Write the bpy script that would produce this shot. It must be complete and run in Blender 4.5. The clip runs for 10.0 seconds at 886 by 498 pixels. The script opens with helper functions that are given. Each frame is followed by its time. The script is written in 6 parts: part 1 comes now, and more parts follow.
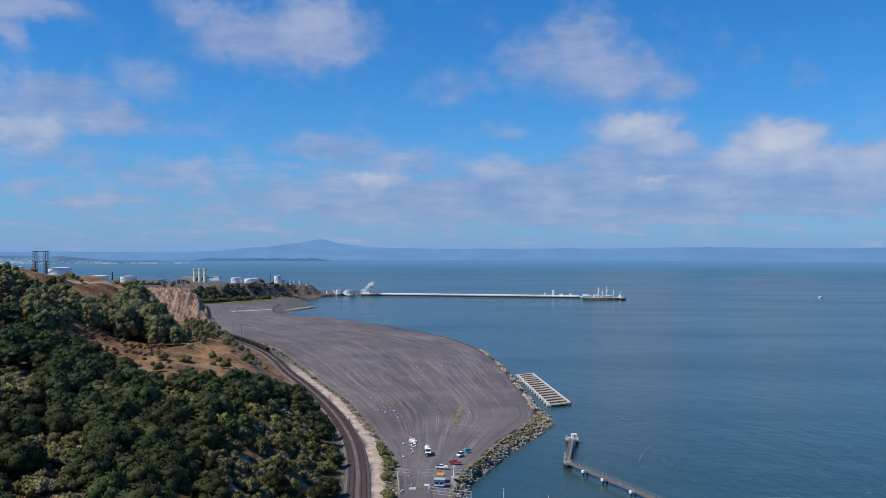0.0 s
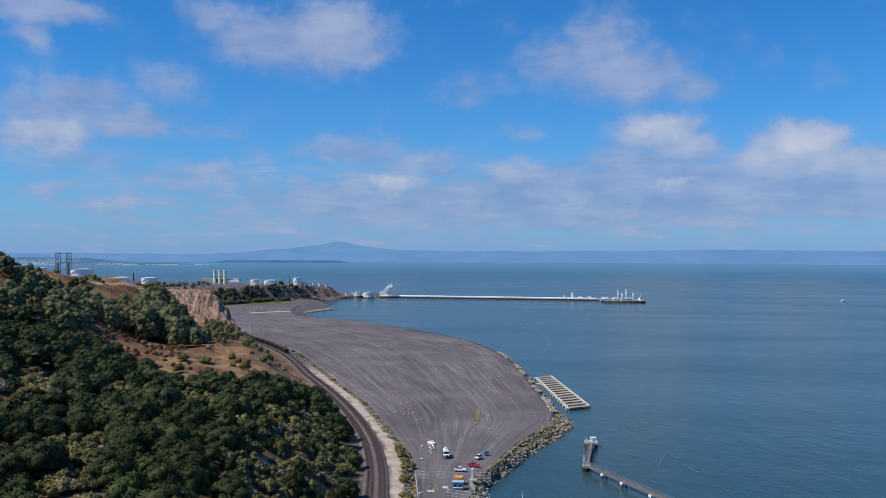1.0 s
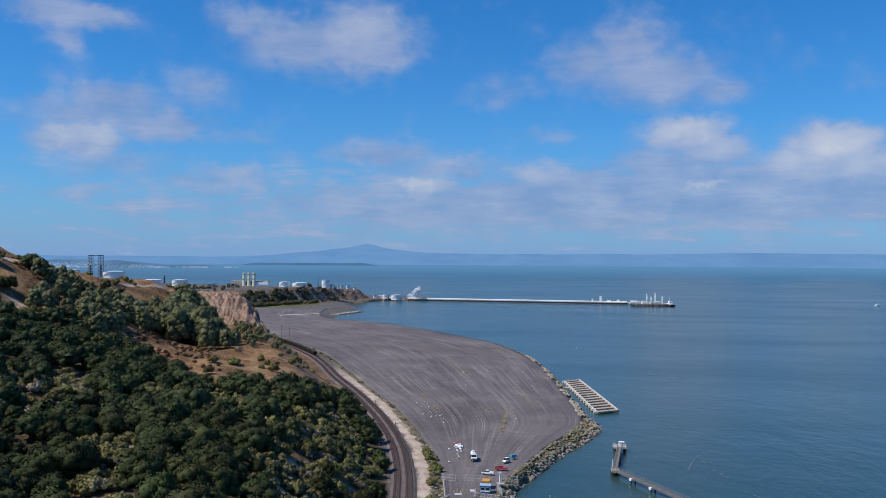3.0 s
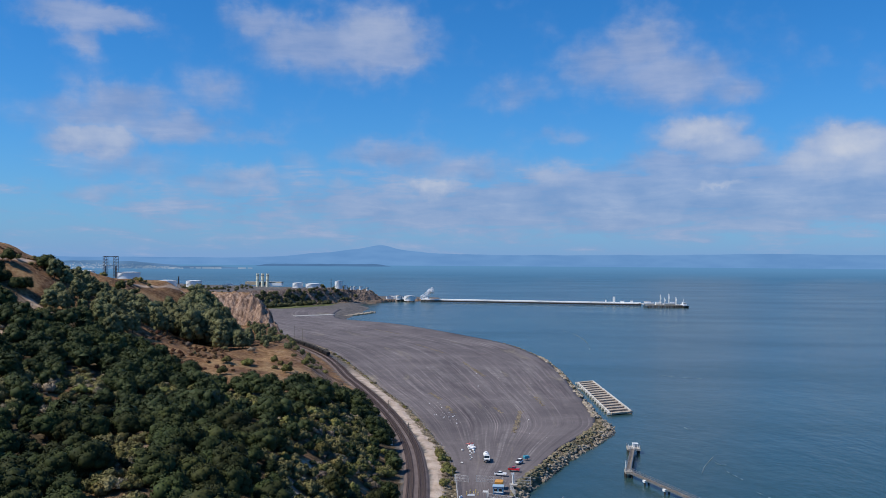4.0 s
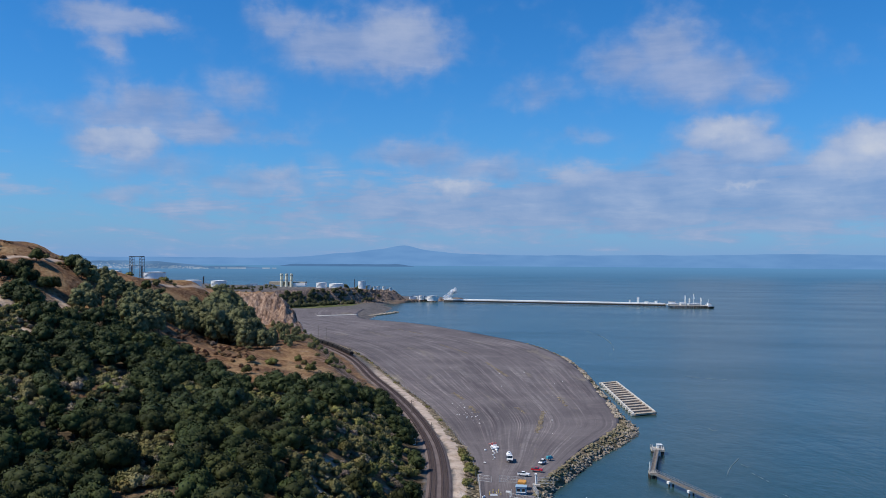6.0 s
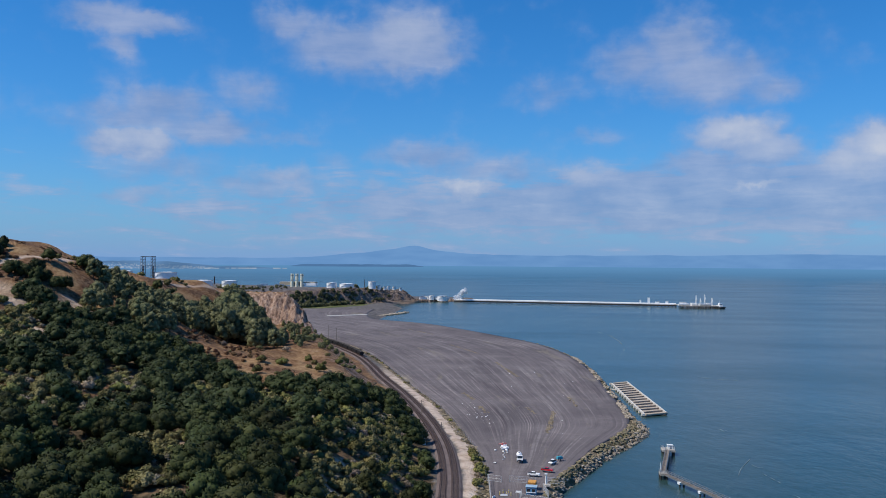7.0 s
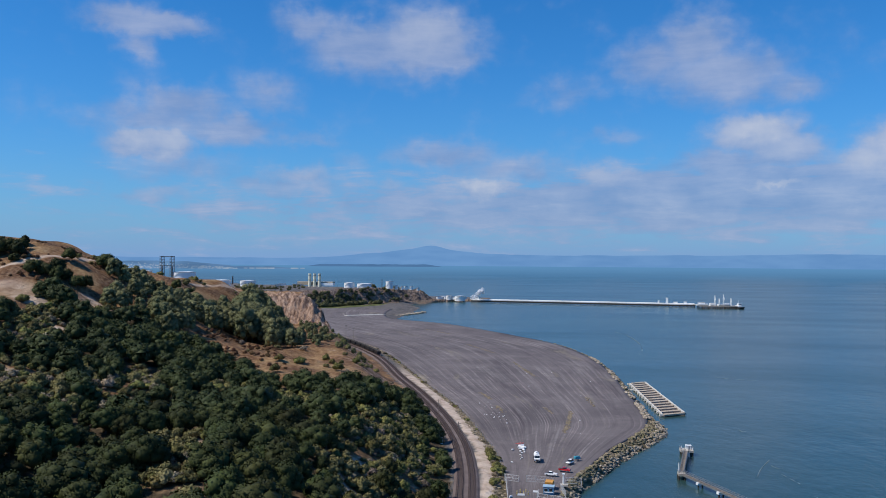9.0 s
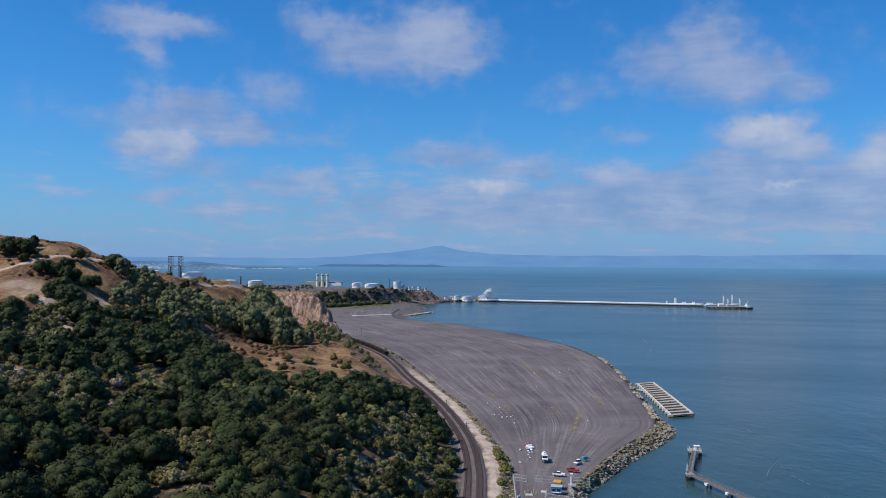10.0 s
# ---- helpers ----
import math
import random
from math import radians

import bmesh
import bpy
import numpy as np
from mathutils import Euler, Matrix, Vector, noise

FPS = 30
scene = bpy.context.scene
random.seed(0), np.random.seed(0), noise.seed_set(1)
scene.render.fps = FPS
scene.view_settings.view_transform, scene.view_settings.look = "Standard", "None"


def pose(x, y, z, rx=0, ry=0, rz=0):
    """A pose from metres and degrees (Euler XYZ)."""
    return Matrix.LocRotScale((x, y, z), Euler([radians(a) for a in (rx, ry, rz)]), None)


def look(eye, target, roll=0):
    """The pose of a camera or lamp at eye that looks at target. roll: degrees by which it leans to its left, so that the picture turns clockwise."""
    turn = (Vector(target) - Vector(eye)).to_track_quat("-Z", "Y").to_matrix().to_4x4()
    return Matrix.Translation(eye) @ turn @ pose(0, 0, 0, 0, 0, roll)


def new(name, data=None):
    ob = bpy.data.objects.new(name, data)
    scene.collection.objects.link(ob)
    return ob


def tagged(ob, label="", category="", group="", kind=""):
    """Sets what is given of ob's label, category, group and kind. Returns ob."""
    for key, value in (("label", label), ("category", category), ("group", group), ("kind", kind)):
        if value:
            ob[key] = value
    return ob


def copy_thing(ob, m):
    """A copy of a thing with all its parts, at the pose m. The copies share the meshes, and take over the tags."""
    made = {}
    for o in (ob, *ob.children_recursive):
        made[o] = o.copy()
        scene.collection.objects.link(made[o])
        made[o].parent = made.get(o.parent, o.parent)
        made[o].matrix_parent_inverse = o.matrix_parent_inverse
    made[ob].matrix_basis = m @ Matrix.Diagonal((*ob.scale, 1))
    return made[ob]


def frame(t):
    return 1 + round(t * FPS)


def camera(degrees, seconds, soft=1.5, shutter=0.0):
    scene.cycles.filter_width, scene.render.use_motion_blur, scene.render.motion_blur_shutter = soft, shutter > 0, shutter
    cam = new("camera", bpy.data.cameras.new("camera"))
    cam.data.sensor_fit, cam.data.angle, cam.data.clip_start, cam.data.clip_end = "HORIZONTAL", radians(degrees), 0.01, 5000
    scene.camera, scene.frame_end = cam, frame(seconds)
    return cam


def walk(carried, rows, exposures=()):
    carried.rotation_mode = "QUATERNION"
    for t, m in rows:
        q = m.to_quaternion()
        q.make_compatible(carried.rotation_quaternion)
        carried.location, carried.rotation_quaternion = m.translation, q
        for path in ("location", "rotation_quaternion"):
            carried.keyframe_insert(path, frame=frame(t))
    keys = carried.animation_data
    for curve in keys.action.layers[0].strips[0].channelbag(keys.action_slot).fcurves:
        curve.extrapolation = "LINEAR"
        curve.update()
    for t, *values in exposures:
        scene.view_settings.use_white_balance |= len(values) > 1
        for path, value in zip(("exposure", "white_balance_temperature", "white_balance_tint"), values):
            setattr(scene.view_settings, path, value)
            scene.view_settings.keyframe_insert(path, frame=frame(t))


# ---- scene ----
cam = camera(53.93, 10.0, soft=0.9)
# seconds, eye x y z, yaw (to the left), pitch (up), roll
ROWS = [
    (0.0, 0.0, 0.0, 80.0, 0.003, 0.275, 0.157), (0.5, -0.01, 0.05, 80.01, 0.602, 0.349, 0.207),
    (1.0, -0.02, 0.09, 80.01, 1.237, 0.416, 0.26), (1.5, -0.02, 0.11, 80.01, 1.7, 0.477, 0.268),
    (2.0, -0.01, 0.13, 80.0, 2.175, 0.524, 0.315), (2.5, 0.0, 0.13, 79.99, 2.628, 0.561, 0.345),
    (4.0, 0.06, 0.11, 79.92, 3.916, 0.658, 0.349), (4.5, 0.08, 0.1, 79.89, 4.33, 0.66, 0.355),
    (5.0, 0.11, 0.08, 79.85, 4.719, 0.672, 0.365), (5.5, 0.13, 0.07, 79.81, 5.082, 0.665, 0.365),
    (7.0, 0.21, 0.04, 79.65, 6.106, 0.675, 0.373), (7.5, 0.23, 0.04, 79.59, 6.408, 0.674, 0.38),
    (8.0, 0.25, 0.05, 79.53, 6.695, 0.672, 0.38), (8.5, 0.26, 0.07, 79.45, 6.974, 0.667, 0.385),
    (9.0, 0.27, 0.1, 79.38, 7.241, 0.67, 0.378), (9.5, 0.27, 0.15, 79.3, 7.507, 0.68, 0.372),
    (10.0, 0.27, 0.2, 79.21, 7.748, 0.686, 0.373),
]


def heading(yaw, pitch, roll):
    return pose(0, 0, 0, 0, 0, yaw) @ pose(0, 0, 0, 90 + pitch) @ pose(0, 0, 0, 0, 0, roll)


walk(cam, [(t, Matrix.Translation((x, y, z)) @ heading(yaw, pitch, roll)) for t, x, y, z, yaw, pitch, roll in ROWS])

# ---- light: clear sky with broken cloud, sun high on the left ----
SUN_AZ, SUN_EL = -112.0, 52.0  # degrees from +y towards +x, and above the horizon
sun = new("sun", bpy.data.lights.new("sun", "SUN"))
sun.data.energy, sun.data.angle, sun.data.color = 4.2, radians(0.55), (1.0, 0.93, 0.83)
sun_dir = Vector((math.sin(radians(SUN_AZ)) * math.cos(radians(SUN_EL)), math.cos(radians(SUN_AZ)) * math.cos(radians(SUN_EL)), math.sin(radians(SUN_EL))))
sun.matrix_world = look(sun_dir * 900, (0, 0, 0))
SKY = 0.1

world = bpy.data.worlds.new("sky")
scene.world = world
world.use_nodes = True
wn, wl = world.node_tree.nodes, world.node_tree.links
wn.clear()


def wmath(op, a, b=None, c=None, clamp=False):
    n = wn.new("ShaderNodeMath")
    n.operation, n.use_clamp = op, clamp
    for i, v in enumerate((a, b, c)):
        if v is None:
            continue
        if isinstance(v, (int, float)):
            n.inputs[i].default_value = v
        else:
            wl.new(v, n.inputs[i])
    return n.outputs[0]


def wmix(fac, a, b):
    n = wn.new("ShaderNodeMix")
    n.data_type = "RGBA"
    for sock, v in ((n.inputs[0], fac), (n.inputs[6], a), (n.inputs[7], b)):
        if isinstance(v, (int, float)):
            sock.default_value = v
        elif isinstance(v, tuple):
            sock.default_value = (*v, 1)
        else:
            wl.new(v, sock)
    return n.outputs[2]


def wnoise(vec, scale, detail=5, rough=0.55, dist=0.0):
    n = wn.new("ShaderNodeTexNoise")
    n.inputs["Scale"].default_value, n.inputs["Detail"].default_value = scale, detail
    n.inputs["Roughness"].default_value, n.inputs["Distortion"].default_value = rough, dist
    wl.new(vec, n.inputs["Vector"])
    return n.outputs[0]


sky = wn.new("ShaderNodeTexSky")
sky.sky_type, sky.sun_disc = "NISHITA", False
sky.sun_elevation, sky.sun_rotation = radians(SUN_EL), radians(SUN_AZ)
sky.altitude, sky.air_density, sky.dust_density, sky.ozone_density = 80, 1.0, 0.35, 4.0
tone = wn.new("ShaderNodeHueSaturation")
tone.inputs["Saturation"].default_value, tone.inputs["Value"].default_value = 1.06, 0.93
deep = wn.new("ShaderNodeMix")
deep.data_type, deep.blend_type = "RGBA", "MULTIPLY"
deep.inputs[0].default_value = 1.0
wl.new(sky.outputs[0], deep.inputs[6])
deep.inputs[7].default_value = (0.435, 0.92, 1.38, 1)
wl.new(deep.outputs[2], tone.inputs["Color"])

where = wn.new("ShaderNodeTexCoord").outputs["Generated"]
split = wn.new("ShaderNodeSeparateXYZ")
wl.new(where, split.inputs[0])
dx, dy, dz = split.outputs
az = wmath("MULTIPLY", wmath("ARCTAN2", dx, dy), 57.2958)
el = wmath("MULTIPLY", wmath("ARCSINE", dz), 57.2958)
even = wn.new("ShaderNodeCombineXYZ")
wl.new(wmath("MULTIPLY", az, 0.1), even.inputs[0])
wl.new(wmath("MULTIPLY", el, 0.12), even.inputs[1])
even = even.outputs[0]
puff = wnoise(even, 3.2, 6, 0.5, 0.2)
fine = wnoise(even, 8.0, 5, 0.5, 0.1)

# the clouds, puff by puff: azimuth, elevation, half width, half height, depth, sunlit top
HIGH_CLOUDS = (
    (-16.0, 14.9, 2.3, 1.05, 0.62, 0),
    (-12.6, 13.7, 3.6, 1.57, 0.85, 0.1),
    (-8.5, 13.9, 3.2, 1.95, 0.95, 0.35),
    (-6.9, 13.1, 2.1, 0.97, 0.8, 0.1),
    (-10.8, 11.5, 2.8, 0.90, 0.3, 0),
    (9.2, 13.7, 2.1, 1.80, 0.72, 0.15),
    (6.3, 12.5, 3.2, 1.57, 0.6, 0),
    (10.7, 11.5, 4.3, 1.80, 0.72, 0.1),
    (14.4, 10.5, 2.5, 0.64, 0.55, 0),
    (10.1, 9.8, 2.8, 0.94, 0.35, 0),
    (0.9, 10.8, 2.5, 1.12, 0.42, 0),
    (22.7, 10.7, 1.6, 0.82, 0.28, 0),
    (19.2, 12.3, 1.3, 0.90, 0.24, 0),
    (-25.2, 14.3, 2.8, 0.67, 0.75, 0.1),
    (-27.6, 14.5, 2.3, 0.97, 0.75, 0.1),
    (-26.6, 13.0, 1.3, 0.82, 0.6, 0),
)
WEST_CLOUDS = (
    (-24.1, 9.4, 3.0, 1.42, 0.72, 0.1),
    (-25.2, 8.6, 4.2, 1.12, 0.66, 0),
    (-21.3, 8.2, 3.6, 0.97, 0.72, 0.05),
    (-18.8, 10.4, 2.3, 1.35, 0.5, 0.05),
    (-28.2, 8.7, 2.6, 0.90, 0.4, 0),
    (-26.4, 7.1, 2.1, 0.90, 0.85, 0.5),
    (-24.7, 6.9, 1.7, 1.05, 0.9, 0.55),
    (-23.8, 5.7, 4.2, 0.97, 0.5, 0),
    (-25.6, 3.9, 2.8, 0.49, 0.5, 0.1),
    (-16.3, 7.6, 2.3, 0.52, 0.42, 0),
    (-16.4, 5.3, 3.0, 0.75, 0.62, 0.3),
    (-17.5, 4.6, 4.9, 0.64, 0.55, 0.05),
    (-19.5, 3.6, 2.6, 0.37, 0.3, 0),
    (-13.3, 6.4, 1.7, 0.60, 0.35, 0),
)
BANK_CLOUDS = (
    (-7.2, 6.8, 4.0, 0.9, 0.6, 0.05),
    (-3.0, 5.9, 4.9, 1.05, 0.6, 0.05),
    (2.8, 5.5, 2.1, 0.75, 0.68, 0.35),
    (-4.6, 4.6, 2.2, 0.75, 0.85, 0.7),
    (3.5, 7.9, 2.6, 0.56, 0.34, 0.0),
    (-8.3, 4.1, 5.7, 0.75, 0.5, 0.0),
    (-11.2, 4.9, 2.3, 0.52, 0.5, 0.2),
    (12.5, 7.8, 2.7, 1.27, 0.95, 0.7),
    (13.9, 6.8, 2.6, 1.12, 0.9, 0.35),
    (11.9, 6.1, 4.9, 0.9, 0.75, 0.0),
    (21.1, 6.6, 2.7, 1.5, 1.05, 0.8),
    (19.5, 5.8, 2.3, 0.9, 0.9, 0.56),
    (23.1, 5.6, 3.4, 1.27, 0.95, 0.49),
    (26.7, 5.3, 4.2, 1.35, 0.9, 0.42),
    (13.7, 4.7, 1.6, 0.22, 0.6, 0.45),
    (8.0, 4.8, 4.9, 0.9, 0.6, 0.0),
)


def wvec(op, a, b, c=None):
    n = wn.new("ShaderNodeVectorMath")
    n.operation = op
    for i, v in enumerate((a, b, c)):
        if isinstance(v, tuple):
            n.inputs[i].default_value = v
        elif v is not None:
            wl.new(v, n.inputs[i])
    return n.outputs["Value"] if op == "DOT_PRODUCT" else n.outputs[0]


shifted = wvec("ADD", even, (7.3, 2.9, 0.0))
warp = wn.new("ShaderNodeCombineXYZ")
wl.new(wmath("ADD", az, wmath("MULTIPLY", wmath("SUBTRACT", wnoise(even, 4.6, 7, 0.58, 0.2), 0.5), 3.0)), warp.inputs[0])
wl.new(wmath("ADD", el, wmath("MULTIPLY", wmath("SUBTRACT", wnoise(shifted, 4.8, 7, 0.58, 0.2), 0.5), 2.2)), warp.inputs[1])
mask = lit = None
for ca, ce, hw, hh, depth, bright in HIGH_CLOUDS + WEST_CLOUDS + BANK_CLOUDS:
    d = wvec("MULTIPLY_ADD", warp.outputs[0], (0.88 / hw, 0.88 / hh, 0.0), (-0.88 * ca / hw, -0.88 * ce / hh, 0.0))
    one = wmath("MULTIPLY", wmath("POWER", 0.4, wvec("DOT_PRODUCT", d, d)), depth)
    mask = one if mask is None else wmath("SMOOTH_MAX", mask, one, 0.12)
    if bright:
        up = ce + hh * 0.3
        d = wvec("MULTIPLY_ADD", warp.outputs[0], (1.0 / hw, 1.15 / hh, 0.0), (-ca / hw, -1.15 * up / hh, 0.0))
        top = wmath("MULTIPLY", wmath("POWER", 0.32, wvec("DOT_PRODUCT", d, d)), bright)
        lit = top if lit is None else wmath("MAXIMUM", lit, top)
# the low bank of layered cloud over the far shore, thicker towards the open bay
layer_at = wn.new("ShaderNodeCombineXYZ")
wl.new(wmath("MULTIPLY", az, 0.055), layer_at.inputs[0])
wl.new(wmath("MULTIPLY", el, 0.3), layer_at.inputs[1])
layers = wnoise(layer_at.outputs[0], 3.6, 8, 0.62, 0.35)
bank_r = wmath("POWER", wmath("DIVIDE", wmath("SUBTRACT", el, wmath("ADD", 3.7, wmath("MULTIPLY", az, 0.03))), 2.5), 2.0)
bank = wmath("MULTIPLY", wmath("EXPONENT", wmath("MULTIPLY", bank_r, -1.0)), wmath("MINIMUM", wmath("ADD", 0.82, wmath("MULTIPLY", az, 0.021)), 1.02))
bank = wmath("ADD", bank, wmath("MULTIPLY", wmath("SUBTRACT", layers, 0.5), 1.9))
bank = wmath("MULTIPLY", bank, wmath("MULTIPLY", wmath("SUBTRACT", 8.0, el), 0.4, clamp=True))
mask = wmath("SMOOTH_MAX", mask, bank, 0.1)
cover = wmath("ADD", mask, wmath("MULTIPLY", wmath("SUBTRACT", puff, 0.5), 0.55))
cover = wmath("ADD", cover, wmath("MULTIPLY", wmath("SUBTRACT", fine, 0.5), 0.3))
ramp = wn.new("ShaderNodeMapRange")
ramp.interpolation_type = "SMOOTHSTEP"
wl.new(cover, ramp.inputs[0])
ramp.inputs[1].default_value, ramp.inputs[2].default_value = 0.08, 0.7
shade = wn.new("ShaderNodeMapRange")
wl.new(wmath("ADD", wmath("MULTIPLY", puff, 0.6), wmath("MULTIPLY", layers, 0.6)), shade.inputs[0])
shade.inputs[1].default_value, shade.inputs[2].default_value = 0.45, 0.75
body = wmix(shade.outputs[0], tuple(v / SKY for v in (0.2, 0.3, 0.545)), tuple(v / SKY for v in (0.35, 0.42, 0.62)))
streak = wmath("MULTIPLY", wmath("SUBTRACT", layers, 0.56), 2.2, clamp=True)
lit = wmath("MULTIPLY", wmath("MAXIMUM", lit, wmath("MULTIPLY", streak, 0.36)), wmath("ADD", 0.45, wmath("MULTIPLY", fine, 1.1)), clamp=True)
cloud = wmath("MULTIPLY", ramp.outputs[0], wmath("ADD", 0.76, wmath("MULTIPLY", lit, 0.18)))
cloud_tone = wmix(lit, body, tuple(v / SKY for v in (0.56, 0.6, 0.7)))
# the air brightens and pales towards the horizon, under the clouds
low = wmath("EXPONENT", wmath("MULTIPLY", wmath("MAXIMUM", el, 0.0), -0.24))
clear = wmix(wmath("MULTIPLY", low, 0.93), tone.outputs[0], tuple(v / SKY for v in (0.205, 0.355, 0.64)))
whole = wmix(cloud, clear, cloud_tone)
bg = wn.new("ShaderNodeBackground")
bg.inputs["Strength"].default_value = SKY
wl.new(whole, bg.inputs["Color"])
wl.new(bg.outputs[0], wn.new("ShaderNodeOutputWorld").inputs["Surface"])
# ---- materials ----
MATS = {}


def material(name, colors, rough=0.8, scale=0.5, fine=6.0, bump=0.3, metal=0.0, spread=0.0, coords="Object", stretch=(1, 1, 1), bump_scale=None, sub=0.0, hold=(0.35, 0.65)):
    """Noise-broken surface: colors run from dark to light; scale and fine are the two noise sizes, spread varies whole objects."""
    if name in MATS:
        return MATS[name]
    m = bpy.data.materials.new(name)
    MATS[name] = m
    m.use_nodes = True
    n, l = m.node_tree.nodes, m.node_tree.links
    b = n["Principled BSDF"]
    b.inputs["Roughness"].default_value, b.inputs["Metallic"].default_value = rough, metal
    if rough > 0.59 and metal == 0:
        b.inputs["Specular IOR Level"].default_value = 0.15
    tc = n.new("ShaderNodeTexCoord")
    mp = n.new("ShaderNodeMapping")
    mp.inputs["Scale"].default_value = stretch
    l.new(tc.outputs[coords], mp.inputs[0])
    info = n.new("ShaderNodeObjectInfo")
    shift = n.new("ShaderNodeVectorMath")
    shift.operation = "MULTIPLY_ADD"
    l.new(info.outputs["Random"], shift.inputs[0])
    shift.inputs[1].default_value = (37.0, 19.0, 7.0) if spread else (0, 0, 0)
    l.new(mp.outputs[0], shift.inputs[2])
    big, small = n.new("ShaderNodeTexNoise"), n.new("ShaderNodeTexNoise")
    for t, s, d in ((big, scale, 6), (small, fine, 8)):
        t.inputs["Scale"].default_value, t.inputs["Detail"].default_value = s, d
        t.inputs["Roughness"].default_value = 0.62
        l.new(shift.outputs[0], t.inputs["Vector"])
    mixf = n.new("ShaderNodeMath")
    mixf.operation = "MULTIPLY_ADD"
    l.new(small.outputs[0], mixf.inputs[0])
    mixf.inputs[1].default_value = 0.45
    half = n.new("ShaderNodeMath")
    half.operation = "MULTIPLY"
    l.new(big.outputs[0], half.inputs[0])
    half.inputs[1].default_value = 0.55
    l.new(half.outputs[0], mixf.inputs[2])
    ramp = n.new("ShaderNodeValToRGB")
    while len(ramp.color_ramp.elements) < len(colors):
        ramp.color_ramp.elements.new(0.5)
    for i, c in enumerate(colors):
        e = ramp.color_ramp.elements[i]
        e.position = hold[0] + (hold[1] - hold[0]) * i / max(1, len(colors) - 1)
        e.color = (*c, 1)
    l.new(mixf.outputs[0], ramp.inputs[0])
    out = ramp.outputs[0]
    if spread:
        hsv = n.new("ShaderNodeHueSaturation")
        vr = n.new("ShaderNodeMapRange")
        l.new(info.outputs["Random"], vr.inputs[0])
        vr.inputs[3].default_value, vr.inputs[4].default_value = 1 - spread, 1 + spread
        l.new(vr.outputs[0], hsv.inputs["Value"])
        hr = n.new("ShaderNodeMapRange")
        wob = n.new("ShaderNodeMath")
        wob.operation = "FRACT"
        ten = n.new("ShaderNodeMath")
        ten.operation = "MULTIPLY"
        l.new(info.outputs["Random"], ten.inputs[0])
        ten.inputs[1].default_value = 13.7
        l.new(ten.outputs[0], wob.inputs[0])
        l.new(wob.outputs[0], hr.inputs[0])
        hr.inputs[3].default_value, hr.inputs[4].default_value = 0.5 - 0.07 * spread, 0.5 + 0.05 * spread
        l.new(hr.outputs[0], hsv.inputs["Hue"])
        l.new(out, hsv.inputs["Color"])
        out = hsv.outputs[0]
    l.new(out, b.inputs["Base Color"])
    if bump:
        bp = n.new("ShaderNodeBump")
        bp.inputs["Strength"].default_value = bump
        bp.inputs["Distance"].default_value = bump_scale or 0.6 / fine
        l.new(mixf.outputs[0], bp.inputs["Height"])
        l.new(bp.outputs[0], b.inputs["Normal"])
    if sub:
        b.inputs["Subsurface Weight"].default_value = sub
    return m


def paint(name, color, rough=0.5, metal=0.0, wear=0.18):
    dark = tuple(v * (1 - wear) for v in color)
    lite = tuple(min(1, v * (1 + wear * 0.4)) for v in color)
    return material(name, (dark, color, lite), rough, 0.6, 9.0, 0.05, metal)


M_WHITE = paint("white_paint", (0.84, 0.84, 0.82), 0.5, wear=0.1)
M_STEEL = paint("grey_steel", (0.32, 0.33, 0.34), 0.45, 0.6)
M_DARK = paint("dark_steel", (0.05, 0.05, 0.055), 0.6, 0.2)
M_RUST = material("rusty_steel", ((0.05, 0.035, 0.03), (0.12, 0.07, 0.05), (0.2, 0.13, 0.09)), 0.85, 0.8, 6.0, 0.2)
M_GLASS = paint("dark_glass", (0.02, 0.025, 0.03), 0.08)
M_RUBBER = paint("black_rubber", (0.02, 0.02, 0.02), 0.85)
M_RED = paint("red_paint", (0.5, 0.02, 0.025), 0.3)
M_BLUE = paint("blue_paint", (0.10, 0.26, 0.42), 0.5)
M_TEAL = paint("teal_paint", (0.05, 0.30, 0.38), 0.5)
M_ORANGE = paint("orange_paint", (0.62, 0.30, 0.07), 0.6)
M_YELLOW = paint("yellow_paint", (0.65, 0.48, 0.10), 0.6)
M_CONC = material("weathered_concrete", ((0.27, 0.24, 0.20), (0.42, 0.385, 0.335), (0.55, 0.51, 0.455)), 0.9, 0.3, 3.0, 0.3)
M_WOOD = material("grey_timber", ((0.10, 0.085, 0.07), (0.2, 0.17, 0.14), (0.32, 0.28, 0.24)), 0.9, 0.8, 6.0, 0.3)
M_PILE = material("tarred_pile", ((0.02, 0.018, 0.016), (0.05, 0.045, 0.04), (0.09, 0.08, 0.07)), 0.9, 0.8, 6.0, 0.3)
M_ROCK = material("riprap_stone", ((0.11, 0.09, 0.068), (0.31, 0.26, 0.2), (0.6, 0.52, 0.42)), 0.95, 0.25, 1.6, 0.5, bump_scale=0.25)
M_BALLAST = material("brown_ballast", ((0.095, 0.073, 0.067), (0.15, 0.117, 0.108), (0.21, 0.172, 0.16)), 0.95, 0.12, 3.0, 0.5, bump_scale=0.1)
M_RAIL = paint("rail_steel", (0.16, 0.10, 0.075), 0.5, 0.5)
M_TIE = material("sleeper_timber", ((0.09, 0.069, 0.063), (0.14, 0.108, 0.10)), 0.95, 1.0, 8.0, 0.2)
M_TAN = paint("tan_paint", (0.45, 0.38, 0.28), 0.7)
M_OAK = material("oak_leaves", ((0.022, 0.03, 0.011), (0.037, 0.047, 0.014), (0.064, 0.075, 0.023)), 0.7, 0.3, 1.6, 0.35, spread=0.42, bump_scale=0.3)
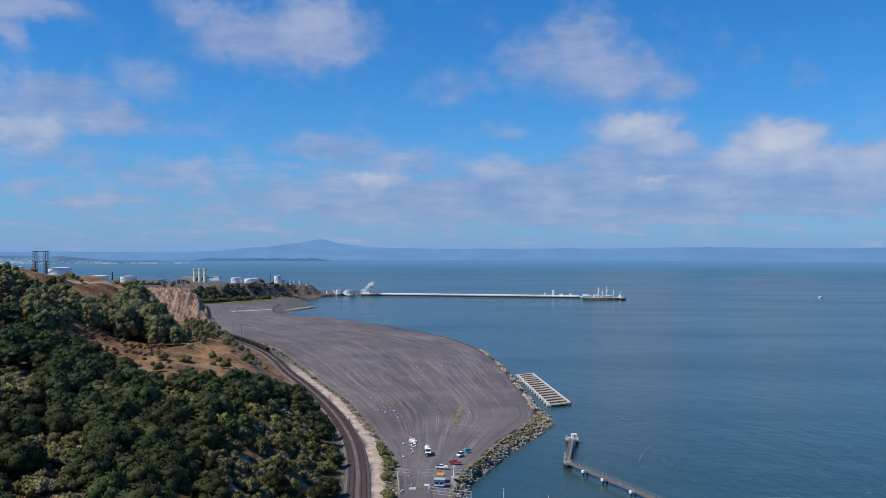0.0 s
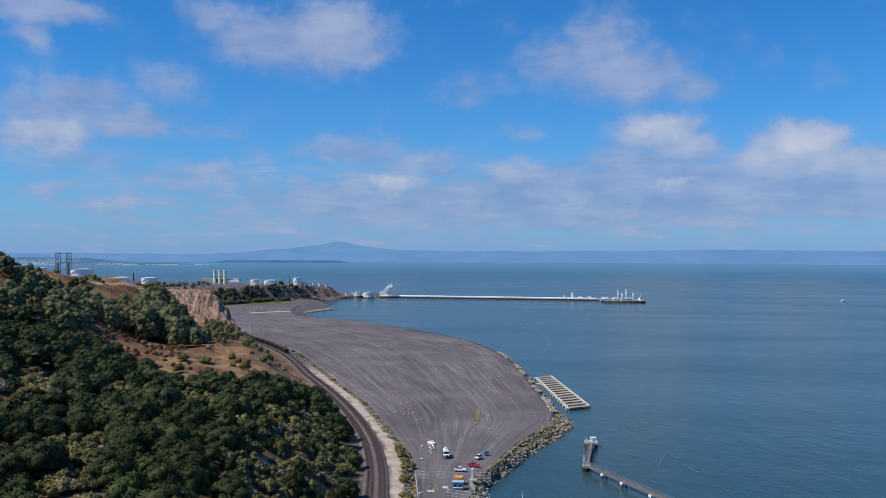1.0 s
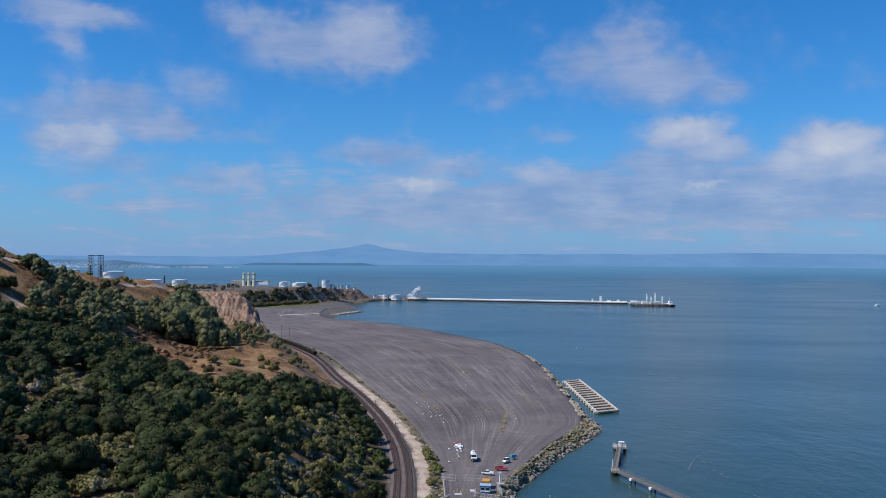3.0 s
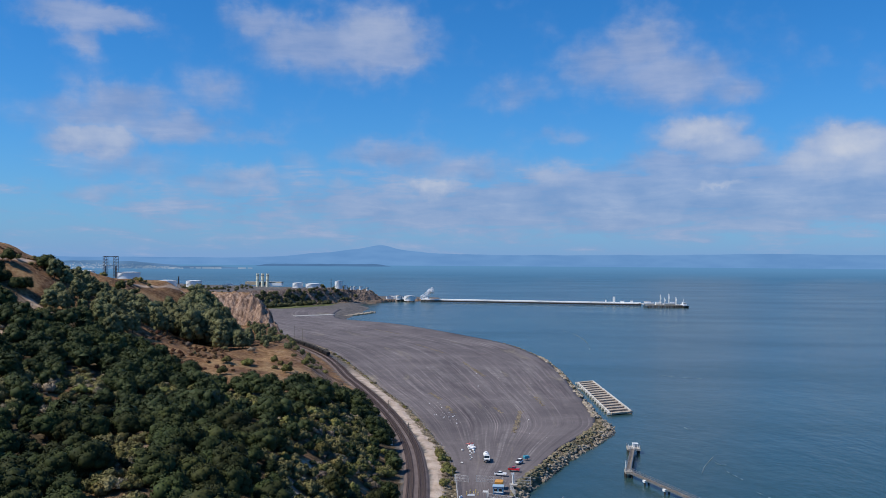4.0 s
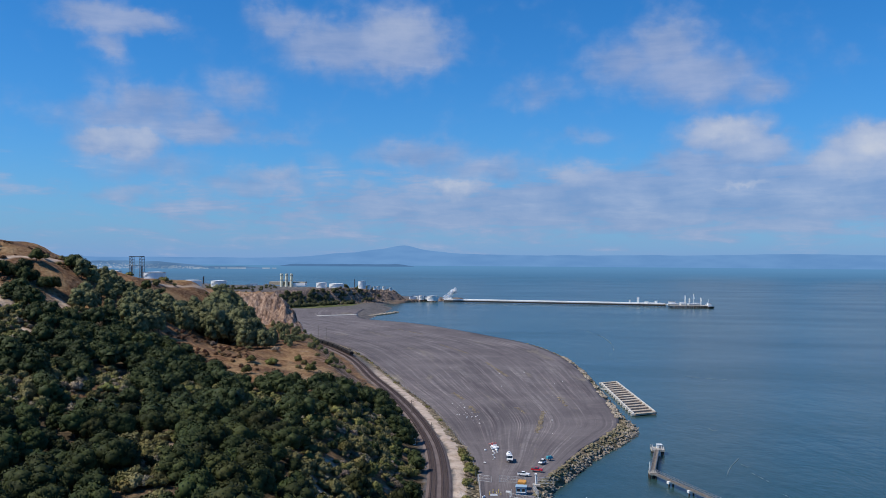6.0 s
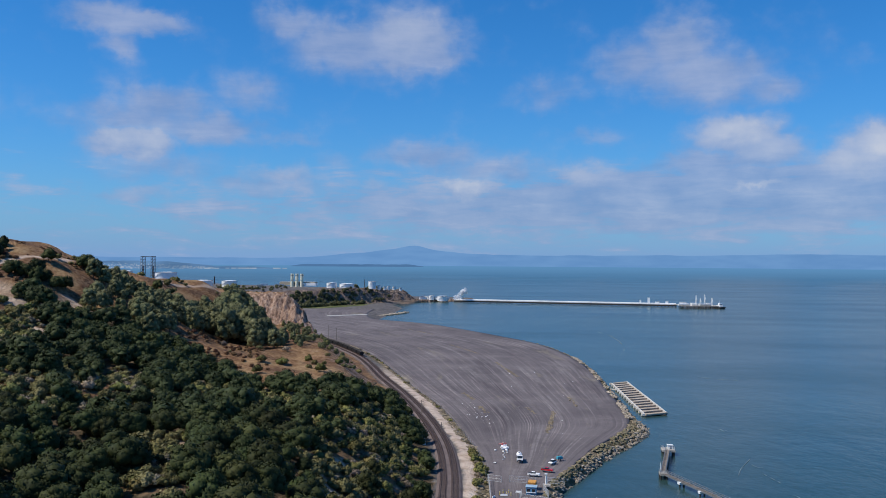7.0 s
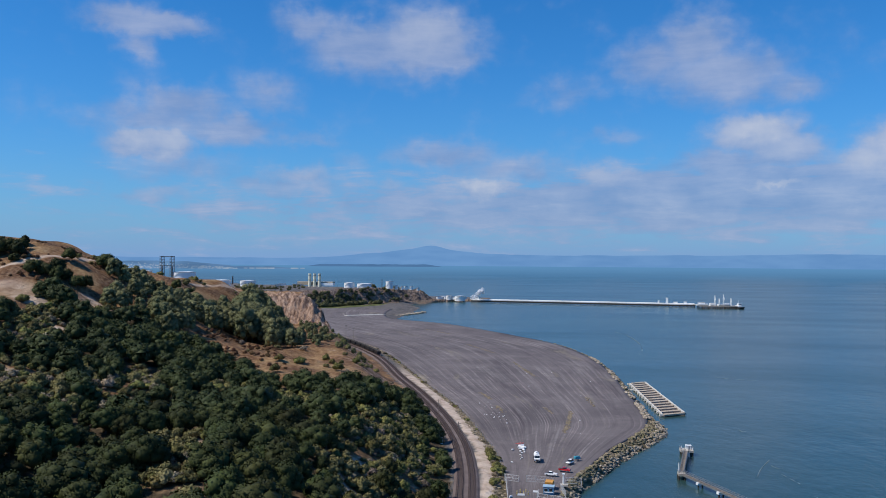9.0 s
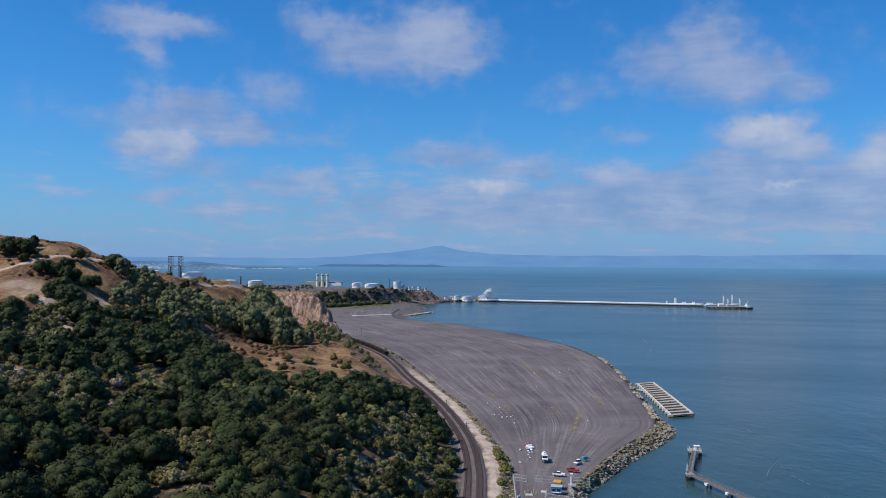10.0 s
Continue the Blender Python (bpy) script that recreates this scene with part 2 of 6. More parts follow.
M_EUC = material("eucalyptus_leaves", ((0.066, 0.075, 0.034), (0.135, 0.144, 0.067), (0.235, 0.23, 0.115)), 0.7, 0.3, 1.6, 0.35, spread=0.25, bump_scale=0.3)
M_SCRUB = material("scrub_leaves", ((0.065, 0.068, 0.022), (0.15, 0.145, 0.046), (0.26, 0.235, 0.088)), 0.75, 0.5, 3.0, 0.4, spread=0.45, bump_scale=0.2)
M_DRY = material("dry_brush", ((0.12, 0.098, 0.068), (0.23, 0.188, 0.132), (0.37, 0.305, 0.22)), 0.9, 0.5, 3.0, 0.4, spread=0.35, bump_scale=0.2)
M_BARK = material("bark", ((0.05, 0.04, 0.032), (0.12, 0.1, 0.08), (0.2, 0.17, 0.14)), 0.95, 1.0, 8.0, 0.5)
M_WEED = material("dry_weeds", ((0.085, 0.078, 0.042), (0.18, 0.157, 0.09), (0.3, 0.255, 0.16)), 0.9, 0.2, 2.0, 0.4, bump_scale=0.15)
# ---- helpers for meshes ----
class Geo:
    """Collects vertices and faces for one mesh."""

    def __init__(self):
        self.v, self.f = [], []

    def add(self, verts, faces):
        k = len(self.v)
        self.v += [tuple(p) for p in verts]
        self.f += [tuple(i + k for i in face) for face in faces]
        return self

    def box(self, c, s, turn=0.0, top=1.0):
        """A box at centre c of size s, turned about z, its top face scaled by top."""
        ca, sa = math.cos(turn), math.sin(turn)
        pts = []
        for z, g in ((-0.5, 1.0), (0.5, top)):
            for x, y in ((-0.5, -0.5), (0.5, -0.5), (0.5, 0.5), (-0.5, 0.5)):
                px, py = x * s[0] * g, y * s[1] * g
                pts.append((c[0] + px * ca - py * sa, c[1] + px * sa + py * ca, c[2] + z * s[2]))
        return self.add(pts, [(3, 2, 1, 0), (4, 5, 6, 7), (0, 1, 5, 4), (1, 2, 6, 5), (2, 3, 7, 6), (3, 0, 4, 7)])

    def rod(self, a, b, r, r2=None, n=8, cap=True):
        a, b = Vector(a), Vector(b)
        d = (b - a).normalized()
        u = d.orthogonal().normalized()
        w = d.cross(u)
        r2 = r if r2 is None else r2
        ring = [(math.cos(2 * math.pi * i / n), math.sin(2 * math.pi * i / n)) for i in range(n)]
        pts = [a + (u * c + w * s) * r for c, s in ring] + [b + (u * c + w * s) * r2 for c, s in ring]
        faces = [(i, (i + 1) % n, n + (i + 1) % n, n + i) for i in range(n)]
        if cap:
            faces += [tuple(range(n - 1, -1, -1)), tuple(range(n, 2 * n))]
        return self.add(pts, faces)

    def lathe(self, c, profile, n=24):
        """Rings of (radius, z) about the upright through c."""
        pts, faces = [], []
        for r, z in profile:
            pts += [(c[0] + r * math.cos(2 * math.pi * i / n), c[1] + r * math.sin(2 * math.pi * i / n), c[2] + z) for i in range(n)]
        for k in range(len(profile) - 1):
            faces += [(k * n + i, k * n + (i + 1) % n, (k + 1) * n + (i + 1) % n, (k + 1) * n + i) for i in range(n)]
        faces += [tuple(range(n - 1, -1, -1)), tuple(range((len(profile) - 1) * n, len(profile) * n))]
        return self.add(pts, faces)

    def slab(self, outline, width, y0=0.0, taper=1.0):
        """A side outline of (x, z) points, extruded along y to both sides; taper narrows the points above the middle height."""
        n = len(outline)
        zs = [p[1] for p in outline]
        lo, hi = min(zs), max(zs)
        pts = []
        for side in (-0.5, 0.5):
            for x, z in outline:
                g = 1 - (1 - taper) * max(0.0, (z - lo) / (hi - lo) - 0.45) / 0.55
                pts.append((x, y0 + side * width * g, z))
        faces = [tuple(range(n)), tuple(range(2 * n - 1, n - 1, -1))]
        faces += [(i, n + i, n + (i + 1) % n, (i + 1) % n) for i in range(n)]
        return self.add(pts, faces)

    def mesh(self, name, mat, smooth=False):
        me = bpy.data.meshes.new(name)
        me.from_pydata(self.v, [], self.f)
        if smooth:
            me.polygons.foreach_set("use_smooth", [True] * len(me.polygons))
        me.materials.append(mat)
        me.update()
        return me


def part(name, geo, mat, parent=None, label="", smooth=False):
    """One mesh object, under a thing or a part."""
    ob = new(name, geo.mesh(name, mat, smooth))
    if parent is not None:
        ob.parent = parent
    return tagged(ob, label) if label else ob


def thing(name, label, category, m=None, group="", kind=""):
    ob = new(name)
    ob.empty_display_size = 0.2
    if m is not None:
        ob.matrix_basis = m
    return tagged(ob, label, category, group, kind)


def grid_mesh(name, X, Y, Z, mat, smooth=True, uv=None):
    """A sheet over a grid of places."""
    r, c = X.shape
    me = bpy.data.meshes.new(name)
    idx = np.arange(r * c).reshape(r, c)
    quads = np.stack([idx[:-1, :-1], idx[:-1, 1:], idx[1:, 1:], idx[1:, :-1]], -1).reshape(-1, 4)
    me.vertices.add(r * c)
    me.vertices.foreach_set("co", np.stack([X, Y, Z], -1).astype(np.float32).ravel())
    me.loops.add(quads.size)
    me.loops.foreach_set("vertex_index", quads.ravel().astype(np.int32))
    me.polygons.add(len(quads))
    me.polygons.foreach_set("loop_start", np.arange(0, quads.size, 4, dtype=np.int32))
    me.polygons.foreach_set("use_smooth", np.full(len(quads), smooth))
    me.materials.append(mat)
    if uv is not None:
        lay = me.uv_layers.new(name="along")
        lay.data.foreach_set("uv", np.stack(uv, -1).reshape(-1, 2)[quads.ravel()].astype(np.float32).ravel())
    me.update(calc_edges=True)
    me.validate()
    return me


def curve(pairs):
    """A smooth function through (y, x) pairs."""
    p = np.array(pairs, float)
    t, v = p[:, 0], p[:, 1]
    d = np.diff(v) / np.diff(t)
    m = np.concatenate([[d[0]], (d[1:] + d[:-1]) / 2, [d[-1]]])

    def at(q):
        q = np.asarray(q, float)
        i = np.clip(np.searchsorted(t, q) - 1, 0, len(t) - 2)
        h = t[i + 1] - t[i]
        u = np.clip((q - t[i]) / h, 0, 1)
        return (2 * u**3 - 3 * u**2 + 1) * v[i] + (u**3 - 2 * u**2 + u) * h * m[i] + (3 * u**2 - 2 * u**3) * v[i + 1] + (u**3 - u**2) * h * m[i + 1]

    return at


def ease(x, a, b):
    u = np.clip((np.asarray(x, float) - a) / (b - a), 0, 1)
    return u * u * (3 - 2 * u)


_tab = np.random.RandomState(5).rand(256, 256)


def vnoise(x, y):
    """Smooth value noise, 0 to 1."""
    x, y = np.asarray(x, float), np.asarray(y, float)
    xi, yi = np.floor(x).astype(int), np.floor(y).astype(int)
    u, v = x - xi, y - yi
    u, v = u * u * (3 - 2 * u), v * v * (3 - 2 * v)
    a, b = _tab[xi % 256, yi % 256], _tab[(xi + 1) % 256, yi % 256]
    c, d = _tab[xi % 256, (yi + 1) % 256], _tab[(xi + 1) % 256, (yi + 1) % 256]
    return (a * (1 - u) + b * u) * (1 - v) + (c * (1 - u) + d * u) * v


def fbm(x, y, octaves=4):
    s, a = 0.0, 0.5
    for k in range(octaves):
        s = s + a * vnoise(x * 2**k + 17 * k, y * 2**k + 31 * k)
        a *= 0.5
    return s / (1 - 0.5**octaves)


# ---- plan: lines across the site, x for each y ----
track_x = curve([(-50, -22), (100, -18), (200, -19.5), (268, -26.2), (296, -28.8), (341, -35.4), (380, -44.2), (426, -57.0), (480, -74.4), (541, -96), (598, -114), (648, -132), (686, -149), (720, -166), (770, -196), (850, -262), (1000, -400), (1300, -700), (1800, -900)])
inner_x = curve([(-50, -10), (200, -11), (272, -14), (301, -16), (340, -21), (372, -29), (404, -37), (450, -50), (507, -70), (582, -95), (646, -117), (703, -139), (757, -165), (850, -220), (960, -290), (1081, -350), (1300, -420), (1800, -420)])
outer_x = curve([(-50, -2), (200, -1), (272, 3), (300, 6), (323, 14), (354, 24), (387, 37), (405, 43), (445, 45), (486, 43.5), (555, 41), (639, 35.5), (700, 26.5), (758, 13), (805, -4), (889, -48), (960, -90), (1018, -130), (1053, -170), (1081, -199), (1120, -215), (1200, -232), (1300, -240), (1395, -245), (1450, -255), (1487, -262), (1535, -232), (1607, -201), (1668, -143), (1700, -125), (1730, -140), (1800, -420)])
bank_w = curve([(-50, 8), (270, 3.8), (320, 4.2), (345, 5.2), (400, 8.3), (424, 8.4), (447, 5.4), (512, 4.8), (620, 5), (700, 6), (798, 5), (900, 3), (1060, 3), (1120, 14), (1200, 30), (1400, 34), (1480, 20), (1535, 6), (1800, 4)])
crest_z = curve([(-50, 48), (100, 50), (200, 54), (300, 60), (350, 66), (380, 76), (411, 88), (440, 90), (470, 86), (520, 75), (550, 69), (590, 66), (640, 62.5), (680, 54), (720, 51), (800, 47), (900, 52), (1000, 57), (1150, 55), (1250, 50), (1400, 34), (1500, 30), (1800, 25)])
LOT_Z = 4.0


def inland(x, y):
    return (track_x(y) - x) * 0.92


def ground_z(x, y):
    """Height of the land."""
    x, y = np.asarray(x, float), np.asarray(y, float)
    s = inland(x, y)
    rough = fbm(x / 26, y / 26, 5) - 0.5
    K = crest_z(y)
    bench = 5.6 + 20 * ease(s, 5, 40) + 6 * np.clip((s - 30) / 80, 0, 1)
    hill = bench + (K - 32) * ease(s, 80 - 14 * ease(y, 580, 620), 200 - 50 * ease(y, 490, 570) - 32 * ease(y, 585, 635)) + rough * 9 * ease(s, 15, 60)
    gully = np.abs(fbm(x / 7 + 9, y / 7, 4) - 0.5) * 2
    edge = 10 + 6 * fbm(y / 22, x / 60, 3)
    rill = np.abs(fbm(x / 3.4 + 5, y / 30, 3) - 0.5) * 2
    steep = 5.6 + (K - 5.6) * (0.6 * ease(s + gully * 4 - 2, edge + 6, edge + 32) + 0.4 * ease(s + gully * 3 - 1, edge - 1, edge + 18)) + rough * 2
    hill = hill + (steep - hill) * ease(y + gully * 6 + rill * 3, 681, 709) * (1 - ease(y, 850, 950))
    crag = np.abs(fbm(x / 9 + 3, y / 5 + x / 14, 4) - 0.5) * 2 + 0.6 * (fbm(x / 3, y / 3, 2) - 0.5)
    hill = hill - 4.5 * crag * ease(y, 676, 690) * (1 - ease(y, 704, 716)) * ease(s, 14, 24) * (1 - ease(s, 70, 95))
    # refinery upland and the bluff behind the flat
    d = (-(x + 356) * 299 + (y - 1308) * 155) / 337
    e = ((x + 356) * 155 + (y - 1308) * 299) / 337
    cut = fbm(x / 35, y / 35, 4)
    bluff = 4.2 + (27 - 7 * ease(e, 60, 300)) * ease(d + (cut - 0.5) * 26, 6, 34) * (1 - ease(e, 285, 335)) + (cut - 0.5) * 5 * ease(d, 10, 30)
    far = ease(y, 1180, 1300)
    z = hill * (1 - far) + far * np.maximum(bluff, np.minimum(hill, bluff + 40) * ease(-x, 430, 520))
    # the flat beside the water
    o = outer_x(y)
    flat = 5.4 - 1.7 * ease(x, track_x(y) + 6, inner_x(y) + 1)
    flat = np.where(y > 1180, 3.7 + np.maximum(bluff - 4.2, 0) * ease(y, 1180, 1290), flat)
    z = np.where((x > track_x(y) - 3) | ((y > 900) & (x > inner_x(y) - 4)), flat, z)
    out = (x - o) / bank_w(y)
    z = np.where(out > 0, np.maximum(np.minimum(z, 3.9) - out * 4.3 + (fbm(x / 3, y / 3, 3) - 0.5) * 1.2 * ease(out, 0, 0.3), -5.0), z)
    return z


# ---- land, one sheet ----
def land_material():
    m = bpy.data.materials.new("land")
    m.use_nodes = True
    n, l = m.node_tree.nodes, m.node_tree.links
    b = n["Principled BSDF"]
    b.inputs["Roughness"].default_value = 0.95
    b.inputs["Specular IOR Level"].default_value = 0.15
    pos = n.new("ShaderNodeTexCoord").outputs["Object"]

    def nz(scale, detail=7, rough=0.6, vec=pos):
        t = n.new("ShaderNodeTexNoise")
        t.inputs["Scale"].default_value, t.inputs["Detail"].default_value, t.inputs["Roughness"].default_value = scale, detail, rough
        l.new(vec, t.inputs["Vector"])
        return t.outputs[0]

    def rmp(fac, stops):
        r = n.new("ShaderNodeValToRGB")
        while len(r.color_ramp.elements) < len(stops):
            r.color_ramp.elements.new(0.5)
        for i, (p, c) in enumerate(stops):
            r.color_ramp.elements[i].position, r.color_ramp.elements[i].color = p, (*c, 1)
        l.new(fac, r.inputs[0])
        return r.outputs[0]

    def mix(fac, a, c):
        x = n.new("ShaderNodeMix")
        x.data_type = "RGBA"
        l.new(fac, x.inputs[0])
        l.new(a, x.inputs[6])
        l.new(c, x.inputs[7])
        return x.outputs[2]

    def attr(name):
        a = n.new("ShaderNodeAttribute")
        a.attribute_name = name
        return a.outputs["Fac"]

    grass = rmp(nz(0.045), [(0.38, (0.10, 0.046, 0.025)), (0.46, (0.19, 0.09, 0.04)), (0.53, (0.3, 0.16, 0.068)), (0.62, (0.42, 0.265, 0.125))])
    tuft = rmp(nz(0.5), [(0.38, (0.05, 0.034, 0.02)), (0.5, (0.2, 0.12, 0.068)), (0.64, (0.38, 0.27, 0.165))])
    half = n.new("ShaderNodeValue")
    half.outputs[0].default_value = 0.45
    grass = mix(half.outputs[0], grass, tuft)
    mp = n.new("ShaderNodeMapping")
    mp.inputs["Scale"].default_value = (1, 1, 0.3)
    mp.inputs["Rotation"].default_value = (0.25, 0.5, 0)
    l.new(pos, mp.inputs[0])
    rock = rmp(nz(0.38, 10, 0.72, mp.outputs[0]), [(0.36, (0.12, 0.072, 0.052)), (0.46, (0.27, 0.175, 0.125)), (0.55, (0.43, 0.295, 0.215)), (0.66, (0.58, 0.44, 0.34))])
    floor_ = rmp(nz(0.3), [(0.35, (0.05, 0.038, 0.022)), (0.55, (0.12, 0.085, 0.05)), (0.68, (0.24, 0.17, 0.10))])
    gravel = rmp(nz(0.22, 9), [(0.35, (0.085, 0.078, 0.076)), (0.5, (0.13, 0.12, 0.115)), (0.65, (0.2, 0.18, 0.165))])
    sand = rmp(nz(0.18, 9), [(0.35, (0.44, 0.325, 0.24)), (0.5, (0.62, 0.485, 0.375)), (0.65, (0.7, 0.58, 0.47))])
    marsh = rmp(nz(0.06), [(0.4, (0.07, 0.085, 0.03)), (0.55, (0.13, 0.14, 0.05)), (0.65, (0.2, 0.19, 0.09))])
    soil = rmp(nz(0.25), [(0.36, (0.06, 0.052, 0.03)), (0.5, (0.15, 0.12, 0.07)), (0.64, (0.26, 0.2, 0.13))])
    col = mix(attr("yard"), mix(attr("wood"), grass, floor_), gravel)
    col = mix(attr("flat"), col, gravel)
    col = mix(attr("marsh"), col, marsh)
    col = mix(attr("bank"), col, soil)
    col = mix(attr("sand"), col, sand)
    col = mix(attr("rock"), col, rock)
    l.new(col, b.inputs["Base Color"])
    bp = n.new("ShaderNodeBump")
    bp.inputs["Strength"].default_value, bp.inputs["Distance"].default_value = 0.9, 1.6
    l.new(nz(0.7, 9, 0.65), bp.inputs["Height"])
    l.new(bp.outputs[0], b.inputs["Normal"])
    return m


WOOD_LINE = curve([(-400, 500), (4, 490), (12, 446), (24, 392), (36, 356), (46, 342), (58, 346), (69, 336), (80, 348), (96, 372), (113, 392), (130, 385), (150, 362), (170, 360), (900, 360)])
GROVE_LINE = curve([(-400, 520), (40, 512), (51, 498), (58, 484), (84, 477), (100, 483), (106, 470), (112, 436), (118, 386), (131, 380), (150, 360), (900, 360)])


def wood_edge(s):
    """The y at which the near woods give way to open slope, by distance inland."""
    return WOOD_LINE(s)


def meadow(x, y):
    """1 on the open dry-grass slopes, 0 under the woods."""
    s = inland(x, y)
    w = (fbm(x / 30 + 3, y / 30, 3) - 0.5) * 26
    beyond = ease(y + w * 0.6 - wood_edge(s), -4, 4)
    high = ease(s + w, 158, 176) * ease(y + w, 315, 345)
    return np.clip(np.maximum(beyond, high), 0, 1)


BARE = ((-56, 244, 5, 6), (-51, 216, 3, 5), (-98, 226, 7, 5), (-149, 306, 5, 4), (-168, 254, 12, 5), (-95, 315, 6, 4), (-88, 331, 4, 3), (-199, 327, 8, 4), (-201, 300, 7, 4), (-221, 346, 10, 5), (-208, 378, 8, 3))


def bare(x, y, reach=0.0, grow=1.0):
    """1 on the worn tan patches, drawn out downhill by reach."""
    out = 0.0
    for cx, cy, rx, ry in BARE:
        d = math.hypot(cx, cy)
        for k in range(4 if reach else 1):
            ox, oy = cx - cx / d * reach * k / 3, cy - cy / d * reach * k / 3
            out = np.maximum(out, np.exp(-(((x - ox) / rx / grow) ** 2) - (((y - oy) / ry / grow) ** 2)))
    return out


def clearing(x, y):
    """1 in the scrubby gaps of the woods."""
    s = inland(x, y)
    c = 0.6 - 0.6 * ease(np.hypot((s - 27) / 20, (y - 262) / 50) + (fbm(x / 9, y / 9, 3) - 0.5) * 0.9, 0.7, 1.0)
    c = np.maximum(c, 0.92 - 0.92 * ease(np.hypot((s - 23) / 13, (y - 308) / 56) + (fbm(x / 7, y / 7 + 50, 3) - 0.5) * 1.4, 0.6, 1.0))
    for cx, cy, rx, ry in ((-172, 256, 32, 15), (-144, 276, 17, 11), (-98, 224, 11, 8), (-84, 186, 9, 9), (-50, 208, 7, 10), (-43, 182, 7, 12), (-116, 308, 13, 9), (-94, 304, 11, 9), (-200, 312, 14, 11)):
        c = np.maximum(c, np.exp(-(((x - cx) / rx) ** 2) - (((y - cy) / ry) ** 2)))
    return c


ys = np.concatenate([np.arange(-50, 120, 10), np.arange(120, 420, 2.2), np.arange(420, 670, 3), np.arange(670, 682, 2), np.arange(682, 716, 0.9), np.arange(716, 800, 1.8), np.arange(800, 900, 4), np.arange(900, 1800, 7)])
xs = np.concatenate([np.arange(-1500, -500, 25), np.arange(-500, -270, 5), np.arange(-270, -232, 1.9), np.arange(-232, -160, 0.9), np.arange(-160, -64, 2.4), np.arange(-64, -6, 1.1), np.arange(-6, 66, 2.4)])
GX, GY = np.meshgrid(xs, ys)
GZ = ground_z(GX, GY)
land = tagged(new("ground", grid_mesh("ground", GX, GY, GZ, land_material())), "dry grass hillside, eroded cliff and gravel flat beside the bay", "ground", kind="structure")
S = inland(GX, GY)
wob = (fbm(GX / 6, GY / 6, 4) - 0.5)
flat_m = np.where((GX > track_x(GY) - 5.5 + wob * 3), 1.0, 0.0)
flat_m = np.where(GY > 900, np.where((GX > inner_x(GY) - 4) & (GZ < 6), 1.0, 0.0), flat_m)
d_far = (-(GX + 356) * 299 + (GY - 1308) * 155) / 337
sand_m = ease(GX - track_x(GY) + wob * 4, 3.9, 5.4) * (1 - ease(GX - inner_x(GY) + wob * 6, -3.4, -1.4)) * (1 - ease(GY, 520, 620))
bank_m = ease(GX - outer_x(GY) + wob * 3, -2.0, 0.0) * (1 - ease(GY, 1060, 1110) * (1 - ease(GY, 1500, 1540))) + ease(GX - inner_x(GY) + wob * 5, -7, -4) * (1 - ease(GX - inner_x(GY), 0, 1)) * (GY < 760)
slope = np.hypot(*np.gradient(GZ, ys, xs))
rock_m = ease(slope + wob * 0.3, 0.45, 0.75) * ease(GY, 655, 680) * (1 - ease(S, 78, 100)) * (1 - ease(GY, 900, 1000)) + 0.6 * ease(slope + wob, 0.5, 0.9) * ease(GY, 370, 420) * (1 - ease(GY, 640, 690)) * ease(S, 3, 6) * (1 - ease(S, 34, 44)) + ease(slope, 0.45, 0.8) * ease(GY, 1280, 1320) * 0.75 + ease(wob, 0.16, 0.24) * ease(S, 8, 14) * (1 - ease(S, 30, 60)) * (GY < 640)
marsh_m = ease(d_far, -36, -28) * (1 - ease(d_far, 4, 12)) * (GY > 1200) * (GX < -275) * (GZ < 9)
wood_m = (1 - meadow(GX, GY)) * (GY < 1000) * (1 - ease(bare(GX, GY, 12, 1.3), 0.2, 0.5)) * (1 - 0.85 * ease(clearing(GX, GY) + wob * 0.6, 0.4, 0.7))


def near_path(pts, width):
    """1 on a worn path through the given places."""
    best = np.full(GX.shape, 1e9)
    for (x0, y0), (x1, y1) in zip(pts, pts[1:]):
        t = np.clip(((GX - x0) * (x1 - x0) + (GY - y0) * (y1 - y0)) / ((x1 - x0) ** 2 + (y1 - y0) ** 2), 0, 1)
        best = np.minimum(best, np.hypot(GX - x0 - t * (x1 - x0), GY - y0 - t * (y1 - y0)))
    return 1 - ease(best + wob * 2, width * 0.6, width * 1.3)


sand_m = np.maximum(sand_m, 0.8 * near_path([(-268, 362), (-252, 385), (-241, 406), (-238, 430)], 2.2))
sand_m = np.maximum(sand_m, 0.6 * near_path([(-300, 540), (-268, 556), (-252, 590), (-240, 622), (-226, 660)], 2.2))
for cx, cy, rx, ry in ((-222, 350, 14, 5), (-237, 357, 16, 5), (-206, 372, 9, 4)):
    sand_m = np.maximum(sand_m, 0.55 * np.exp(-(((GX - cx) / rx) ** 2) - (((GY - cy) / ry) ** 2)))
sand_m = np.maximum(sand_m, 0.7 * ease(bare(GX, GY) + wob * 0.5, 0.35, 0.6))
for nm, arr in (("flat", flat_m), ("sand", sand_m), ("bank", bank_m), ("rock", rock_m), ("marsh", marsh_m), ("wood", wood_m), ("yard", ease(GY, 830, 900) * np.maximum(GX < inner_x(GY) - 4, GY > 1180))):
    a = land.data.attributes.new(nm, "FLOAT", "POINT")
    a.data.foreach_set("value", np.clip(arr, 0, 1).astype(np.float32).ravel())


# ---- water: level to 2.5 km, then drawn together towards the far shore ----
def far_radius(r):
    w = np.clip((r - 2500) / 2400, 0, 1)
    return np.where(r < 2500, r, 2500 / np.maximum(1 - w, 0.012) ** 1.0)


